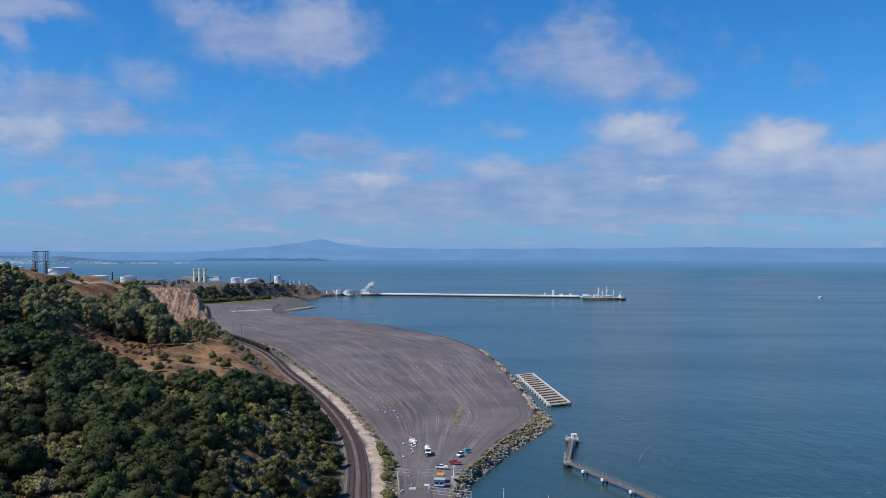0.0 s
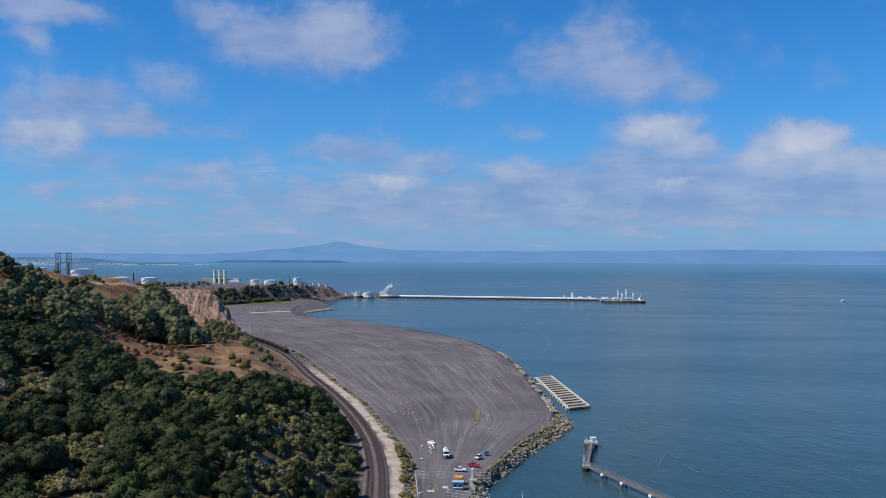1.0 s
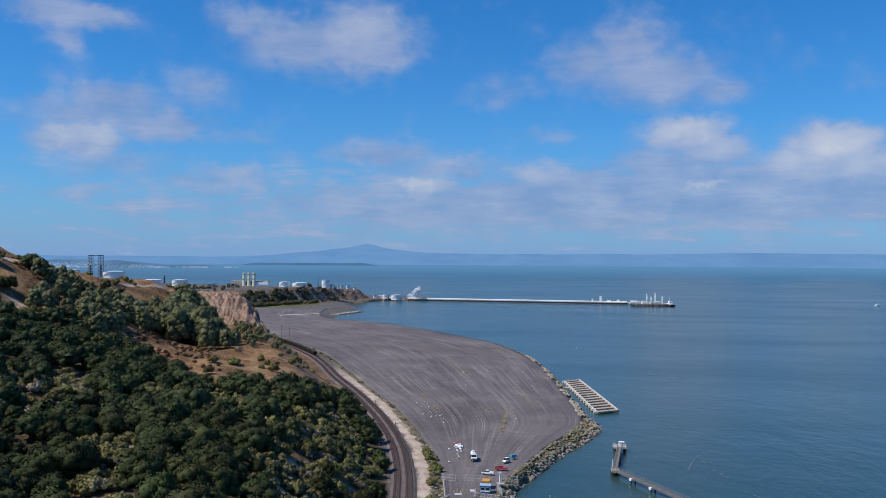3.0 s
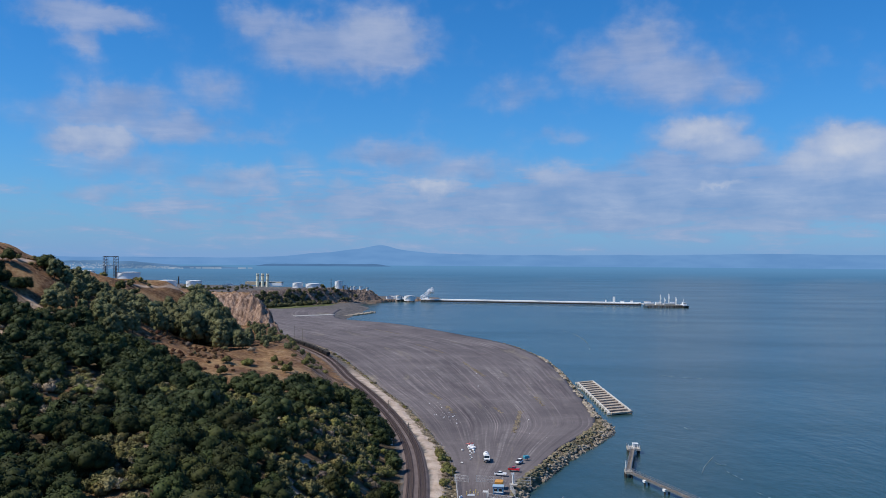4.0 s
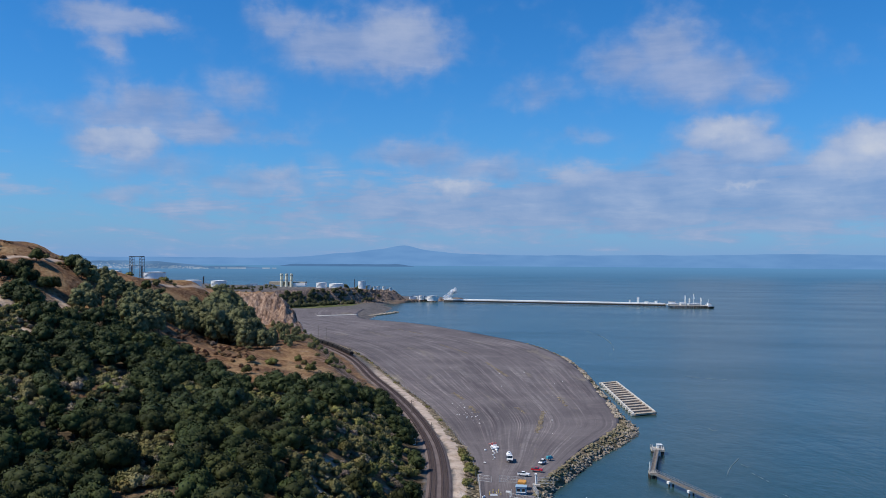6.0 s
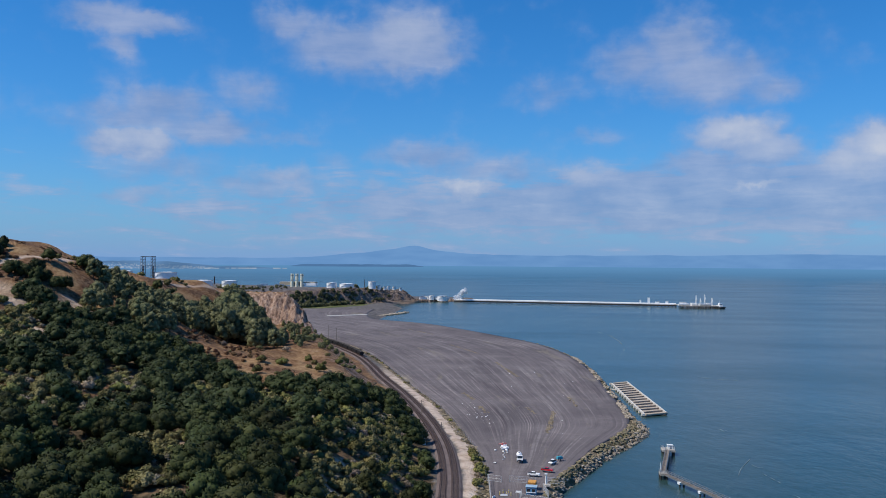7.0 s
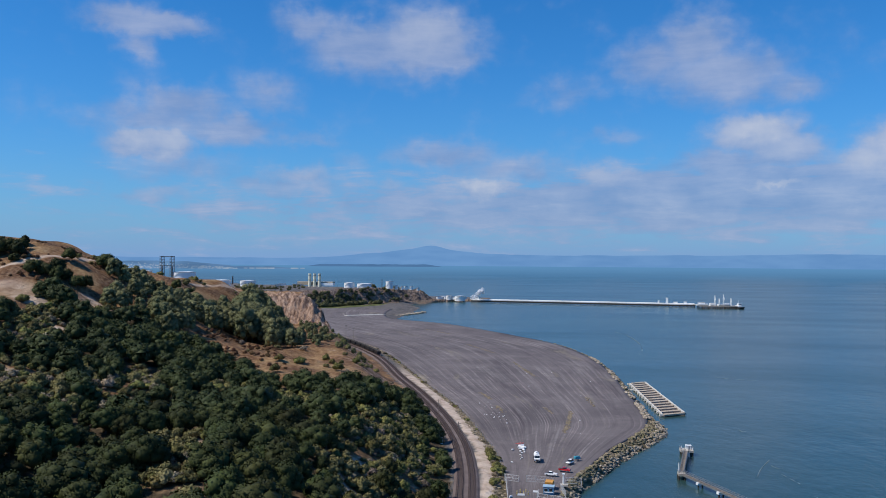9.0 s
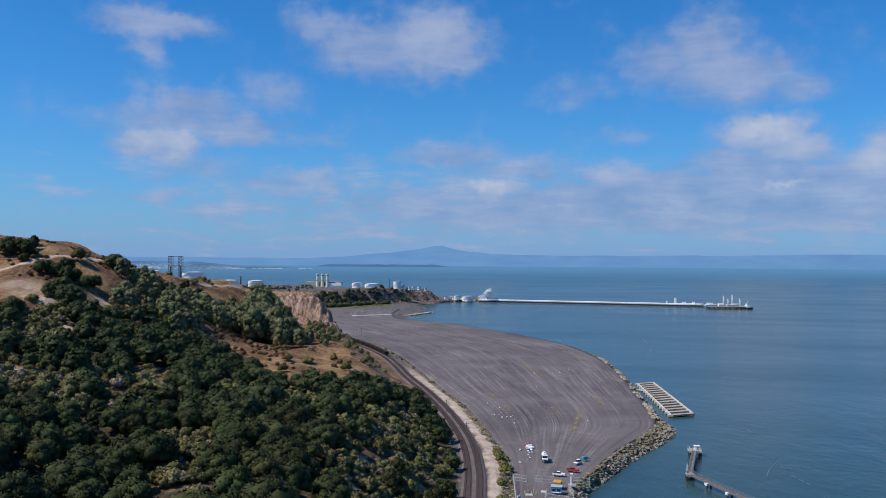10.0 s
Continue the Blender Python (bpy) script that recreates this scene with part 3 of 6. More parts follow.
def water_material():
    m = bpy.data.materials.new("bay_water")
    m.use_nodes = True
    n, l = m.node_tree.nodes, m.node_tree.links
    b = n["Principled BSDF"]
    b.inputs["IOR"].default_value = 1.33
    pos = n.new("ShaderNodeTexCoord").outputs["Object"]

    def nz(scale, stretch, detail=6, rough=0.6, turn=0.0):
        mp = n.new("ShaderNodeMapping")
        mp.inputs["Scale"].default_value = stretch
        mp.inputs["Rotation"].default_value = (0, 0, turn)
        l.new(pos, mp.inputs[0])
        t = n.new("ShaderNodeTexNoise")
        t.inputs["Scale"].default_value, t.inputs["Detail"].default_value, t.inputs["Roughness"].default_value = scale, detail, rough
        l.new(mp.outputs[0], t.inputs["Vector"])
        return t.outputs[0]

    big = nz(0.0022, (0.6, 1.6, 1), 5, 0.55, 0.2)
    r = n.new("ShaderNodeValToRGB")
    for i, (p, c) in enumerate(((0.36, (0.022, 0.055, 0.054)), (0.64, (0.041, 0.08, 0.074)))):
        r.color_ramp.elements[i].position, r.color_ramp.elements[i].color = p, (*c, 1)
    l.new(big, r.inputs[0])
    foam = n.new("ShaderNodeMapRange")
    l.new(nz(1.0, (0.035, 0.16, 1), 6, 0.6, -0.5), foam.inputs[0])
    foam.inputs[1].default_value, foam.inputs[2].default_value, foam.inputs[4].default_value = 0.7, 0.8, 0.5
    mx = n.new("ShaderNodeMix")
    mx.data_type = "RGBA"
    l.new(foam.outputs[0], mx.inputs[0])
    l.new(r.outputs[0], mx.inputs[6])
    mx.inputs[7].default_value = (0.4, 0.45, 0.47, 1)
    l.new(mx.outputs[2], b.inputs["Base Color"])
    rr = n.new("ShaderNodeMapRange")
    l.new(nz(0.006, (0.5, 1.8, 1), 5, 0.6, 0.15), rr.inputs[0])
    rr.inputs[1].default_value, rr.inputs[2].default_value, rr.inputs[3].default_value, rr.inputs[4].default_value = 0.35, 0.65, 0.2, 0.25
    l.new(rr.outputs[0], b.inputs["Roughness"])
    add = n.new("ShaderNodeMath")
    l.new(nz(0.35, (1, 0.45, 1), 6, 0.6, 0.35), add.inputs[0])
    two = n.new("ShaderNodeMath")
    two.operation = "MULTIPLY"
    l.new(nz(0.06, (1, 0.5, 1), 4, 0.55, 0.2), two.inputs[0])
    two.inputs[1].default_value = 2.5
    l.new(two.outputs[0], add.inputs[1])
    bp = n.new("ShaderNodeBump")
    bp.inputs["Distance"].default_value = 0.9
    length = n.new("ShaderNodeVectorMath")
    length.operation = "LENGTH"
    l.new(pos, length.inputs[0])
    calm = n.new("ShaderNodeMapRange")
    l.new(length.outputs["Value"], calm.inputs[0])
    calm.inputs[1].default_value, calm.inputs[2].default_value, calm.inputs[3].default_value, calm.inputs[4].default_value = 1600, 4200, 0.24, 0.04
    l.new(calm.outputs[0], bp.inputs["Strength"])
    l.new(add.outputs[0], bp.inputs["Height"])
    l.new(bp.outputs[0], b.inputs["Normal"])
    return m


rr_ = np.concatenate([np.linspace(0.5, 2500, 26), np.linspace(2500, 4880, 50)[1:]])
aa_ = np.radians(np.arange(0, 361, 3.0))
RR, AA = np.meshgrid(rr_, aa_)
WZ = np.where(RR > 2500, 80 * (1 - RR / far_radius(RR)), 0.0)
tagged(new("water", grid_mesh("water", RR * np.sin(AA), RR * np.cos(AA), WZ, water_material())), "calm blue-grey bay water with faint ripples and wind streaks", "water", kind="structure")


# thin lines of drifting foam
def foam_line(points, width):
    g = Geo()
    way = curve([(i, p[0]) for i, p in enumerate(points)]), curve([(i, p[1]) for i, p in enumerate(points)])
    t = np.linspace(0, len(points) - 1, 14 * len(points))
    x, y = way[0](t), way[1](t)
    w = width * np.clip(2.6 * fbm(t * 3.1, t * 0 + points[0][0], 3) - 0.9, 0.02, 1.0)
    nx, ny = -np.gradient(y), np.gradient(x)
    ln = np.hypot(nx, ny)
    side = np.stack([nx / ln * w / 2, ny / ln * w / 2], -1)
    c = np.stack([x, y], -1)
    verts = [(*p, 0.12) for p in c - side] + [(*p, 0.12) for p in c + side]
    n = len(t)
    g.add(verts, [(i, i + 1, n + i + 1, n + i) for i in range(n - 1)])
    return g


M_FOAM = material("thin_foam", ((0.09, 0.14, 0.155), (0.15, 0.205, 0.225), (0.25, 0.31, 0.33)), 0.6, 0.08, 0.9, 0.1)
for pts, w in (
    (((53.3, 1050.6), (67.9, 984.2), (78.8, 925.6), (81.7, 849.5), (78.1, 784.7), (70.0, 737.7)), 1.3),
    (((84.4, 353.0), (85.7, 348.1), (88.0, 349.1)), 0.6),
    (((84.9, 338.6), (86.5, 331.4), (87.9, 325.3)), 0.5),
    (((88.1, 308.3), (89.8, 303.0), (91.2, 299.4)), 0.5),
    (((110.1, 614.2), (120.3, 605.4), (134.8, 599.9)), 1.2),
    (((74.9, 333.0), (79.2, 346.1), (86.2, 362.4)), 0.3),
    (((87.2, 424.4), (87.9, 420.1), (90.1, 421.6)), 0.8),
):
    tagged(part("foam_streak", foam_line(pts, w), M_FOAM), "thin pale streak of foam drifting on the bay", "foam", "foam streaks")

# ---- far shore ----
def painted_haze_material(name, color, dark, glow=0.55):
    """Far land with kilometres of haze painted in, a bluish glow over black."""
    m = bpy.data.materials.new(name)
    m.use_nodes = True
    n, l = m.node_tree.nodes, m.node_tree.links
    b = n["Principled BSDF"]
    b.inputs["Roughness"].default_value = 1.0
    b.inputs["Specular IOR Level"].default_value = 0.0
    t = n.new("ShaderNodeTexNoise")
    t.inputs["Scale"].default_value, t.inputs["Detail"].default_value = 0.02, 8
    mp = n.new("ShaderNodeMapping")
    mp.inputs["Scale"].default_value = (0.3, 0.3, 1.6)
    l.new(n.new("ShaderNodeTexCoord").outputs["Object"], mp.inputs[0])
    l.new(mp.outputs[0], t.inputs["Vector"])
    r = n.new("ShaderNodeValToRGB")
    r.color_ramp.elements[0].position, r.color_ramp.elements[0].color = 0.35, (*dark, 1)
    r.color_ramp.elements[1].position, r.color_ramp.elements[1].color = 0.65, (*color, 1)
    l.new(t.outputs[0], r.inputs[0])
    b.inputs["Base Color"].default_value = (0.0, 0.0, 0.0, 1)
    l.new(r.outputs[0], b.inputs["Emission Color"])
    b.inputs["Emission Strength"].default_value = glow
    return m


def ridge(name, radius, a0, a1, height, mat, label, depth=60, foot=-2.0):
    """A far range of hills along an arc, its height in degrees above level by azimuth."""
    a = np.radians(np.arange(a0, a1, 0.12))
    h = 80 + np.tan(np.radians(height(np.degrees(a)))) * radius
    rows = []
    for k, (dr, g) in enumerate(((0, 0.0), (8, 0.35), (22, 0.75), (40, 1.0), (depth, 0.5))):
        base = 80 * (1 - radius / float(far_radius(np.array(radius * 1.0)))) + foot
        rows.append((np.sin(a) * (radius + dr), np.cos(a) * (radius + dr), base + (h - base) * g))
    X, Y, Z = (np.array([row[i] for row in rows]) for i in range(3))
    return tagged(new(name, grid_mesh(name, X, Y, Z, mat)), label, "hills", kind="structure")


def bump(a, c, w, h):
    return h * np.exp(-(((a - c) / w) ** 2))


# haze colours of the far hills, given off as glow
M_FAR = painted_haze_material("far_range", (0.15, 0.31, 0.58), (0.125, 0.275, 0.54), 1.0)
M_MID = painted_haze_material("far_headland", (0.085, 0.19, 0.37), (0.07, 0.16, 0.32), 1.0)
M_TOWN = painted_haze_material("far_town_hills", (0.125, 0.25, 0.45), (0.08, 0.17, 0.32), 1.0)
# beyond three kilometres a see-through glowing sheet paints haze over the bay
def painted_far_haze():
    m = bpy.data.materials.new("painted_far_haze")
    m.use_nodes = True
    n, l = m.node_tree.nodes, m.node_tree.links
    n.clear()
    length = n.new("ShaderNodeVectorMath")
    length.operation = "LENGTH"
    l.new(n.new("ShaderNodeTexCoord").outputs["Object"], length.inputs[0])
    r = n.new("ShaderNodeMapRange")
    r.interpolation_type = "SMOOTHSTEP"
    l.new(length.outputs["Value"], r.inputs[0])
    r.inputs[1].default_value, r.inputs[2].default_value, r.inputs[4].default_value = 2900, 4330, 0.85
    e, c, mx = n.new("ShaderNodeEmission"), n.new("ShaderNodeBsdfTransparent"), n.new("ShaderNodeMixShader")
    e.inputs[0].default_value = (*FAR_HAZE_GLOW, 1)
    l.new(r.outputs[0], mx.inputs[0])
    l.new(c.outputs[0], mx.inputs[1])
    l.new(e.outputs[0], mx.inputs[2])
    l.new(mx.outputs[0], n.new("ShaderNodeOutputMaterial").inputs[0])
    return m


FAR_HAZE_GLOW = (0.115, 0.285, 0.52)
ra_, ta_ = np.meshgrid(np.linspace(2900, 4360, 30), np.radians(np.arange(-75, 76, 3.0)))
tagged(new("backdrop_haze_sheet", grid_mesh("backdrop_haze_sheet", ra_ * np.sin(ta_), ra_ * np.cos(ta_), 80 * (1 - ra_ / far_radius(ra_)) + 1.2, painted_far_haze())), "added glowing sheet that paints haze over the far water", "backdrop", kind="structure")
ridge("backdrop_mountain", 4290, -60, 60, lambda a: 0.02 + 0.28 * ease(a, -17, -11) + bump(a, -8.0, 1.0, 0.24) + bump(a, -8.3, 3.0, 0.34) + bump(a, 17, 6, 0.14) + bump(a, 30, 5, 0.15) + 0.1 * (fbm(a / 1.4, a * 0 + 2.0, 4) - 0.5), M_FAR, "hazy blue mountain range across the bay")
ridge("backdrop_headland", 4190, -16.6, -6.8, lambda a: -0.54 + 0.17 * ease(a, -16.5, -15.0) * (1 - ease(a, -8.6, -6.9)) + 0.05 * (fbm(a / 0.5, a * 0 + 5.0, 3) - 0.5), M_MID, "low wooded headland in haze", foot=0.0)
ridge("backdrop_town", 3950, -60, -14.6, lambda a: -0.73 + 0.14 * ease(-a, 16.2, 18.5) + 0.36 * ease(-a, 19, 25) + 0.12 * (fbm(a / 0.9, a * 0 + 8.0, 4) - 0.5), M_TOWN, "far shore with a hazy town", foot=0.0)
# pale buildings scattered over the far shore, their haze painted as glow
town = Geo()
trng = np.random.RandomState(3)
for _ in range(760):
    a = -trng.uniform(20.5, 38.0)
    up = trng.beta(1.2, 2.0)
    top = -0.73 + 0.14 * ease(-a, 16.2, 18.5) + 0.36 * ease(-a, 19, 25)
    r = 3942 + up * 26
    z = 80 + math.tan(math.radians(-0.70 + (top + 0.60) * up)) * r
    w = trng.uniform(2.5, 7)
    town.box((math.sin(math.radians(a)) * r, math.cos(math.radians(a)) * r, z), (w, 3, trng.uniform(1.5, 3.2)), -math.radians(a), 0.8)
for a, w, h in ((-20.0, 16, 3.0), (-19.6, 22, 4.5), (-19.0, 50, 5.0), (-18.4, 30, 4.5), (-16.9, 34, 5.0), (-16.4, 20, 4.0), (-21.2, 20, 3.0)):
    r = 3935
    town.box((math.sin(math.radians(a)) * r, math.cos(math.radians(a)) * r, 80 + math.tan(math.radians(-0.66)) * r), (w, 6, h), -math.radians(a))
M_TOWNB = painted_haze_material("far_buildings", (0.42, 0.5, 0.62), (0.22, 0.32, 0.46), 0.9)
tagged(part("far_buildings", town, M_TOWNB), "pale hazy buildings along the far shore", "buildings", kind="stuff")
# ---- asphalt lot ----
def lot_material():
    m = bpy.data.materials.new("old_asphalt")
    m.use_nodes = True
    n, l = m.node_tree.nodes, m.node_tree.links
    b = n["Principled BSDF"]
    b.inputs["Roughness"].default_value = 0.9
    b.inputs["Specular IOR Level"].default_value = 0.25
    uv = n.new("ShaderNodeUVMap").outputs[0]
    pos = n.new("ShaderNodeTexCoord").outputs["Object"]

    def nz(vec, scale, stretch, detail=7, rough=0.6, dist=0.0):
        mp = n.new("ShaderNodeMapping")
        mp.inputs["Scale"].default_value = stretch
        l.new(vec, mp.inputs[0])
        t = n.new("ShaderNodeTexNoise")
        t.inputs["Scale"].default_value, t.inputs["Detail"].default_value, t.inputs["Roughness"].default_value = scale, detail, rough
        t.inputs["Distortion"].default_value = dist
        l.new(mp.outputs[0], t.inputs["Vector"])
        return t.outputs[0]

    def rmp(fac, stops):
        r = n.new("ShaderNodeValToRGB")
        while len(r.color_ramp.elements) < len(stops):
            r.color_ramp.elements.new(0.5)
        for i, (p, c) in enumerate(stops):
            r.color_ramp.elements[i].position, r.color_ramp.elements[i].color = p, (*c, 1)
        l.new(fac, r.inputs[0])
        return r.outputs[0]

    def mix(fac, a, c, kind="MIX"):
        x = n.new("ShaderNodeMix")
        x.data_type, x.blend_type = "RGBA", kind
        if isinstance(fac, float):
            x.inputs[0].default_value = fac
        else:
            l.new(fac, x.inputs[0])
        l.new(a, x.inputs[6])
        l.new(c, x.inputs[7])
        return x.outputs[2]

    base = rmp(nz(pos, 0.02, (1, 1, 1)), [(0.35, (0.103, 0.088, 0.088)), (0.5, (0.13, 0.111, 0.11)), (0.65, (0.158, 0.136, 0.133))])
    # pale washed streaks and dark seams along the lanes
    pale = rmp(nz(pos, 0.3, (1, 1, 1)), [(0.4, (0.17, 0.15, 0.146)), (0.6, (0.255, 0.228, 0.215))])
    lane = rmp(nz(uv, 1.0, (0.0075, 0.5, 1), 5, 0.6, 0.12), [(0.5, (0, 0, 0)), (0.58, (0.55, 0.55, 0.55)), (0.7, (1, 1, 1))])
    where = rmp(nz(uv, 1.0, (0.006, 0.045, 1), 3, 0.5, 0.3), [(0.38, (0.1, 0.1, 0.1)), (0.58, (1, 1, 1))])
    col = mix(mix(1.0, lane, where, "MULTIPLY"), base, pale)
    fine_lane = rmp(nz(uv, 1.0, (0.0065, 0.9, 1), 4, 0.65, 0.02), [(0.3, (0.55, 0.53, 0.55)), (0.44, (1, 1, 1)), (0.55, (1, 1, 1)), (0.66, (1.8, 1.75, 1.68))])
    sep = n.new("ShaderNodeSeparateXYZ")
    l.new(uv, sep.inputs[0])
    worn = n.new("ShaderNodeMapRange")
    l.new(sep.outputs[0], worn.inputs[0])
    worn.inputs[1].default_value, worn.inputs[2].default_value, worn.inputs[3].default_value, worn.inputs[4].default_value = 345, 420, 0.15, 1.0
    fade = n.new("ShaderNodeMapRange")
    l.new(sep.outputs[0], fade.inputs[0])
    fade.inputs[1].default_value, fade.inputs[2].default_value, fade.inputs[3].default_value, fade.inputs[4].default_value = 480, 640, 1.0, 0.5
    both = n.new("ShaderNodeMath")
    both.operation = "MULTIPLY"
    l.new(worn.outputs[0], both.inputs[0])
    l.new(fade.outputs[0], both.inputs[1])
    col = mix(both.outputs[0], col, fine_lane, "MULTIPLY")
    scuff = rmp(nz(pos, 0.09, (1, 1, 1), 5, 0.6, 1.2), [(0.52, (1, 1, 1)), (0.66, (1.45, 1.42, 1.38))])
    col = mix(0.4, col, scuff, "MULTIPLY")
    patch = rmp(nz(uv, 1.0, (0.014, 0.16, 1), 3, 0.5, 0.6), [(0.37, (0.7, 0.68, 0.7)), (0.45, (1, 1, 1))])
    col = mix(0.6, col, patch, "MULTIPLY")
    dust = rmp(nz(uv, 1.0, (0.01, 0.09, 1), 6, 0.7, 0.6), [(0.6, (0, 0, 0)), (0.72, (0.8, 0.8, 0.8))])
    tan = rmp(nz(pos, 0.4, (1, 1, 1)), [(0.4, (0.2, 0.17, 0.12)), (0.6, (0.3, 0.26, 0.18))])
    col = mix(dust, col, tan)
    grit = rmp(nz(pos, 1.4, (1, 1, 1), 8, 0.7), [(0.3, (0.8, 0.8, 0.8)), (0.7, (1.2, 1.2, 1.2))])
    col = mix(0.8, col, grit, "MULTIPLY")
    l.new(col, b.inputs["Base Color"])
    bp = n.new("ShaderNodeBump")
    bp.inputs["Strength"].default_value, bp.inputs["Distance"].default_value = 0.3, 0.08
    l.new(nz(pos, 2.0, (1, 1, 1), 6), bp.inputs["Height"])
    l.new(bp.outputs[0], b.inputs["Normal"])
    return m


ly = np.concatenate([np.arange(150, 820, 5.0), np.arange(820, 1290, 9.0)])
lv = np.concatenate([[0.0], np.linspace(0.0, 1.0, 41), [1.0]])
LV, LY = np.meshgrid(lv, ly)
ragged = (fbm(LY / 9, LV * 0 + 1.0, 4) - 0.5) * 2.2
li = inner_x(LY) + ragged + 0.3
lo_ = outer_x(LY) - 0.6 + (fbm(LY / 8, LV * 0 + 7.0, 4) - 0.5) * 2.4
LX = li + (lo_ - li) * LV
LZ = LOT_Z + 0.25 * (fbm(LX / 40, LY / 40, 3) - 0.5) + 0.35 * LV * (1 - LV)
LZ[:, 0] -= 0.5
LZ[:, -1] -= 0.6
li0, lo0 = inner_x(LY), outer_x(LY)
lanes = (LX - li0) / (lo0 - li0) * 80
lot = tagged(new("pavement", grid_mesh("pavement", LX, LY, LZ, lot_material(), uv=(LY, lanes))), "wide worn grey asphalt lot with pale streaks", "pavement", kind="structure")


# ---- railway ----
def along(off, y0, y1, step):
    """Points of a line beside the track centre: places and headings."""
    y = np.arange(y0, y1, step)
    dx = (track_x(y + 1) - track_x(y - 1)) / 2
    ln = np.hypot(dx, 1)
    return np.stack([track_x(y) + off / ln, y - off * dx / ln], -1), np.arctan2(1 / ln, dx / ln)


def ribbon(geo_profile, y0, y1, step, off):
    """Sweep a (across, height) profile along the track."""
    pts, head = along(off, y0, y1, step)
    nx, ny = np.sin(head), -np.cos(head)
    X = np.array([[p[0] + a * c for a, _ in geo_profile] for p, c in zip(pts, nx)])
    Y = np.array([[p[1] + a * c for a, _ in geo_profile] for p, c in zip(pts, ny)])
    Z = np.array([[h for _, h in geo_profile] for _ in pts])
    return X, Y, Z


TR = 1.95
railway = thing("railway", "double railway track on brown ballast curving below the hill", "railway", kind="structure")
bed = [(-4.9, 5.2), (-3.9, 5.75), (-3.4, 6.05), (-0.5, 6.05), (0.0, 6.0), (0.5, 6.05), (3.4, 6.05), (3.9, 5.75), (4.6, 5.2)]
ob = new("ballast", grid_mesh("ballast", *ribbon(bed, 100, 790, 3.0, 0.0), M_BALLAST))
ob.parent = railway
rail_p = [(-0.07, 6.12), (-0.04, 6.3), (0.04, 6.3), (0.07, 6.12)]
for off in (-TR - 0.75, -TR + 0.75, TR - 0.75, TR + 0.75):
    ob = new("rail", grid_mesh("rail", *ribbon(rail_p, 100, 790, 3.0, off), M_RAIL, smooth=False))
    ob.parent = railway
ties = Geo()
for off in (-TR, TR):
    pts, head = along(off, 180, 760, 0.65)
    for p, h in zip(pts, head):
        ties.box((p[0], p[1], 6.08), (0.24, 2.6, 0.12), h)
tagged(part("sleepers", ties, M_TIE, railway), "dark timber sleepers", kind="stuff")


# ---- parked train ----
def wagon():
    w = thing("freight_wagon", "dark weathered gondola wagon parked on the curving track", "train wagon", group="parked wagons")
    g = Geo()
    g.slab([(-6.8, 1.1), (6.8, 1.1), (6.8, 2.8), (6.5, 3.0), (-6.5, 3.0), (-6.8, 2.8)], 2.9, taper=0.96)
    part("body", g, paint("wagon_paint", (0.03, 0.028, 0.028), 0.7), w)
    for k in range(8):
        for side in (-1, 1):
            g = Geo().box((-6.1 + k * 1.74, side * 1.48, 1.95), (0.16, 0.12, 1.7))
            part("rib", g, M_DARK, w)
    g = Geo().slab([(-6.2, 2.95), (6.2, 2.95), (5.0, 3.35), (1.0, 3.1), (-2.0, 3.4), (-5.2, 3.2)], 2.4, taper=0.7)
    part("load", g, M_PILE, w, "dark scrap load")
    for x in (-4.7, 4.7):
        t = part("bogie", Geo().box((x, 0, 0.75), (2.7, 2.2, 0.45)), M_DARK, w)
        for dx in (-0.9, 0.9):
            for sy in (-0.78, 0.78):
                part("wheel", Geo().rod((x + dx, sy - 0.06, 0.45), (x + dx, sy + 0.06, 0.45), 0.45, n=14), M_RUST, t)
    part("coupler", Geo().box((7.05, 0, 0.95), (0.6, 0.3, 0.3)), M_DARK, w)
    return w


first = wagon()
pts, head = along(TR, 655, 770, 14.2)
for i, (p, h) in enumerate(zip(pts, head)):
    m = pose(p[0], p[1], 6.3, 0, 0, math.degrees(h))
    if i == 0:
        first.matrix_basis = m
    else:
        copy_thing(first, m)


# ---- trees ----
def ico(level):
    bm = bmesh.new()
    bmesh.ops.create_icosphere(bm, subdivisions=level, radius=1.0)
    v = np.array([p.co[:] for p in bm.verts])
    f = np.array([[q.index for q in p.verts] for p in bm.faces])
    bm.free()
    return v, f


ICO1, ICO2 = ico(1), ico(2)


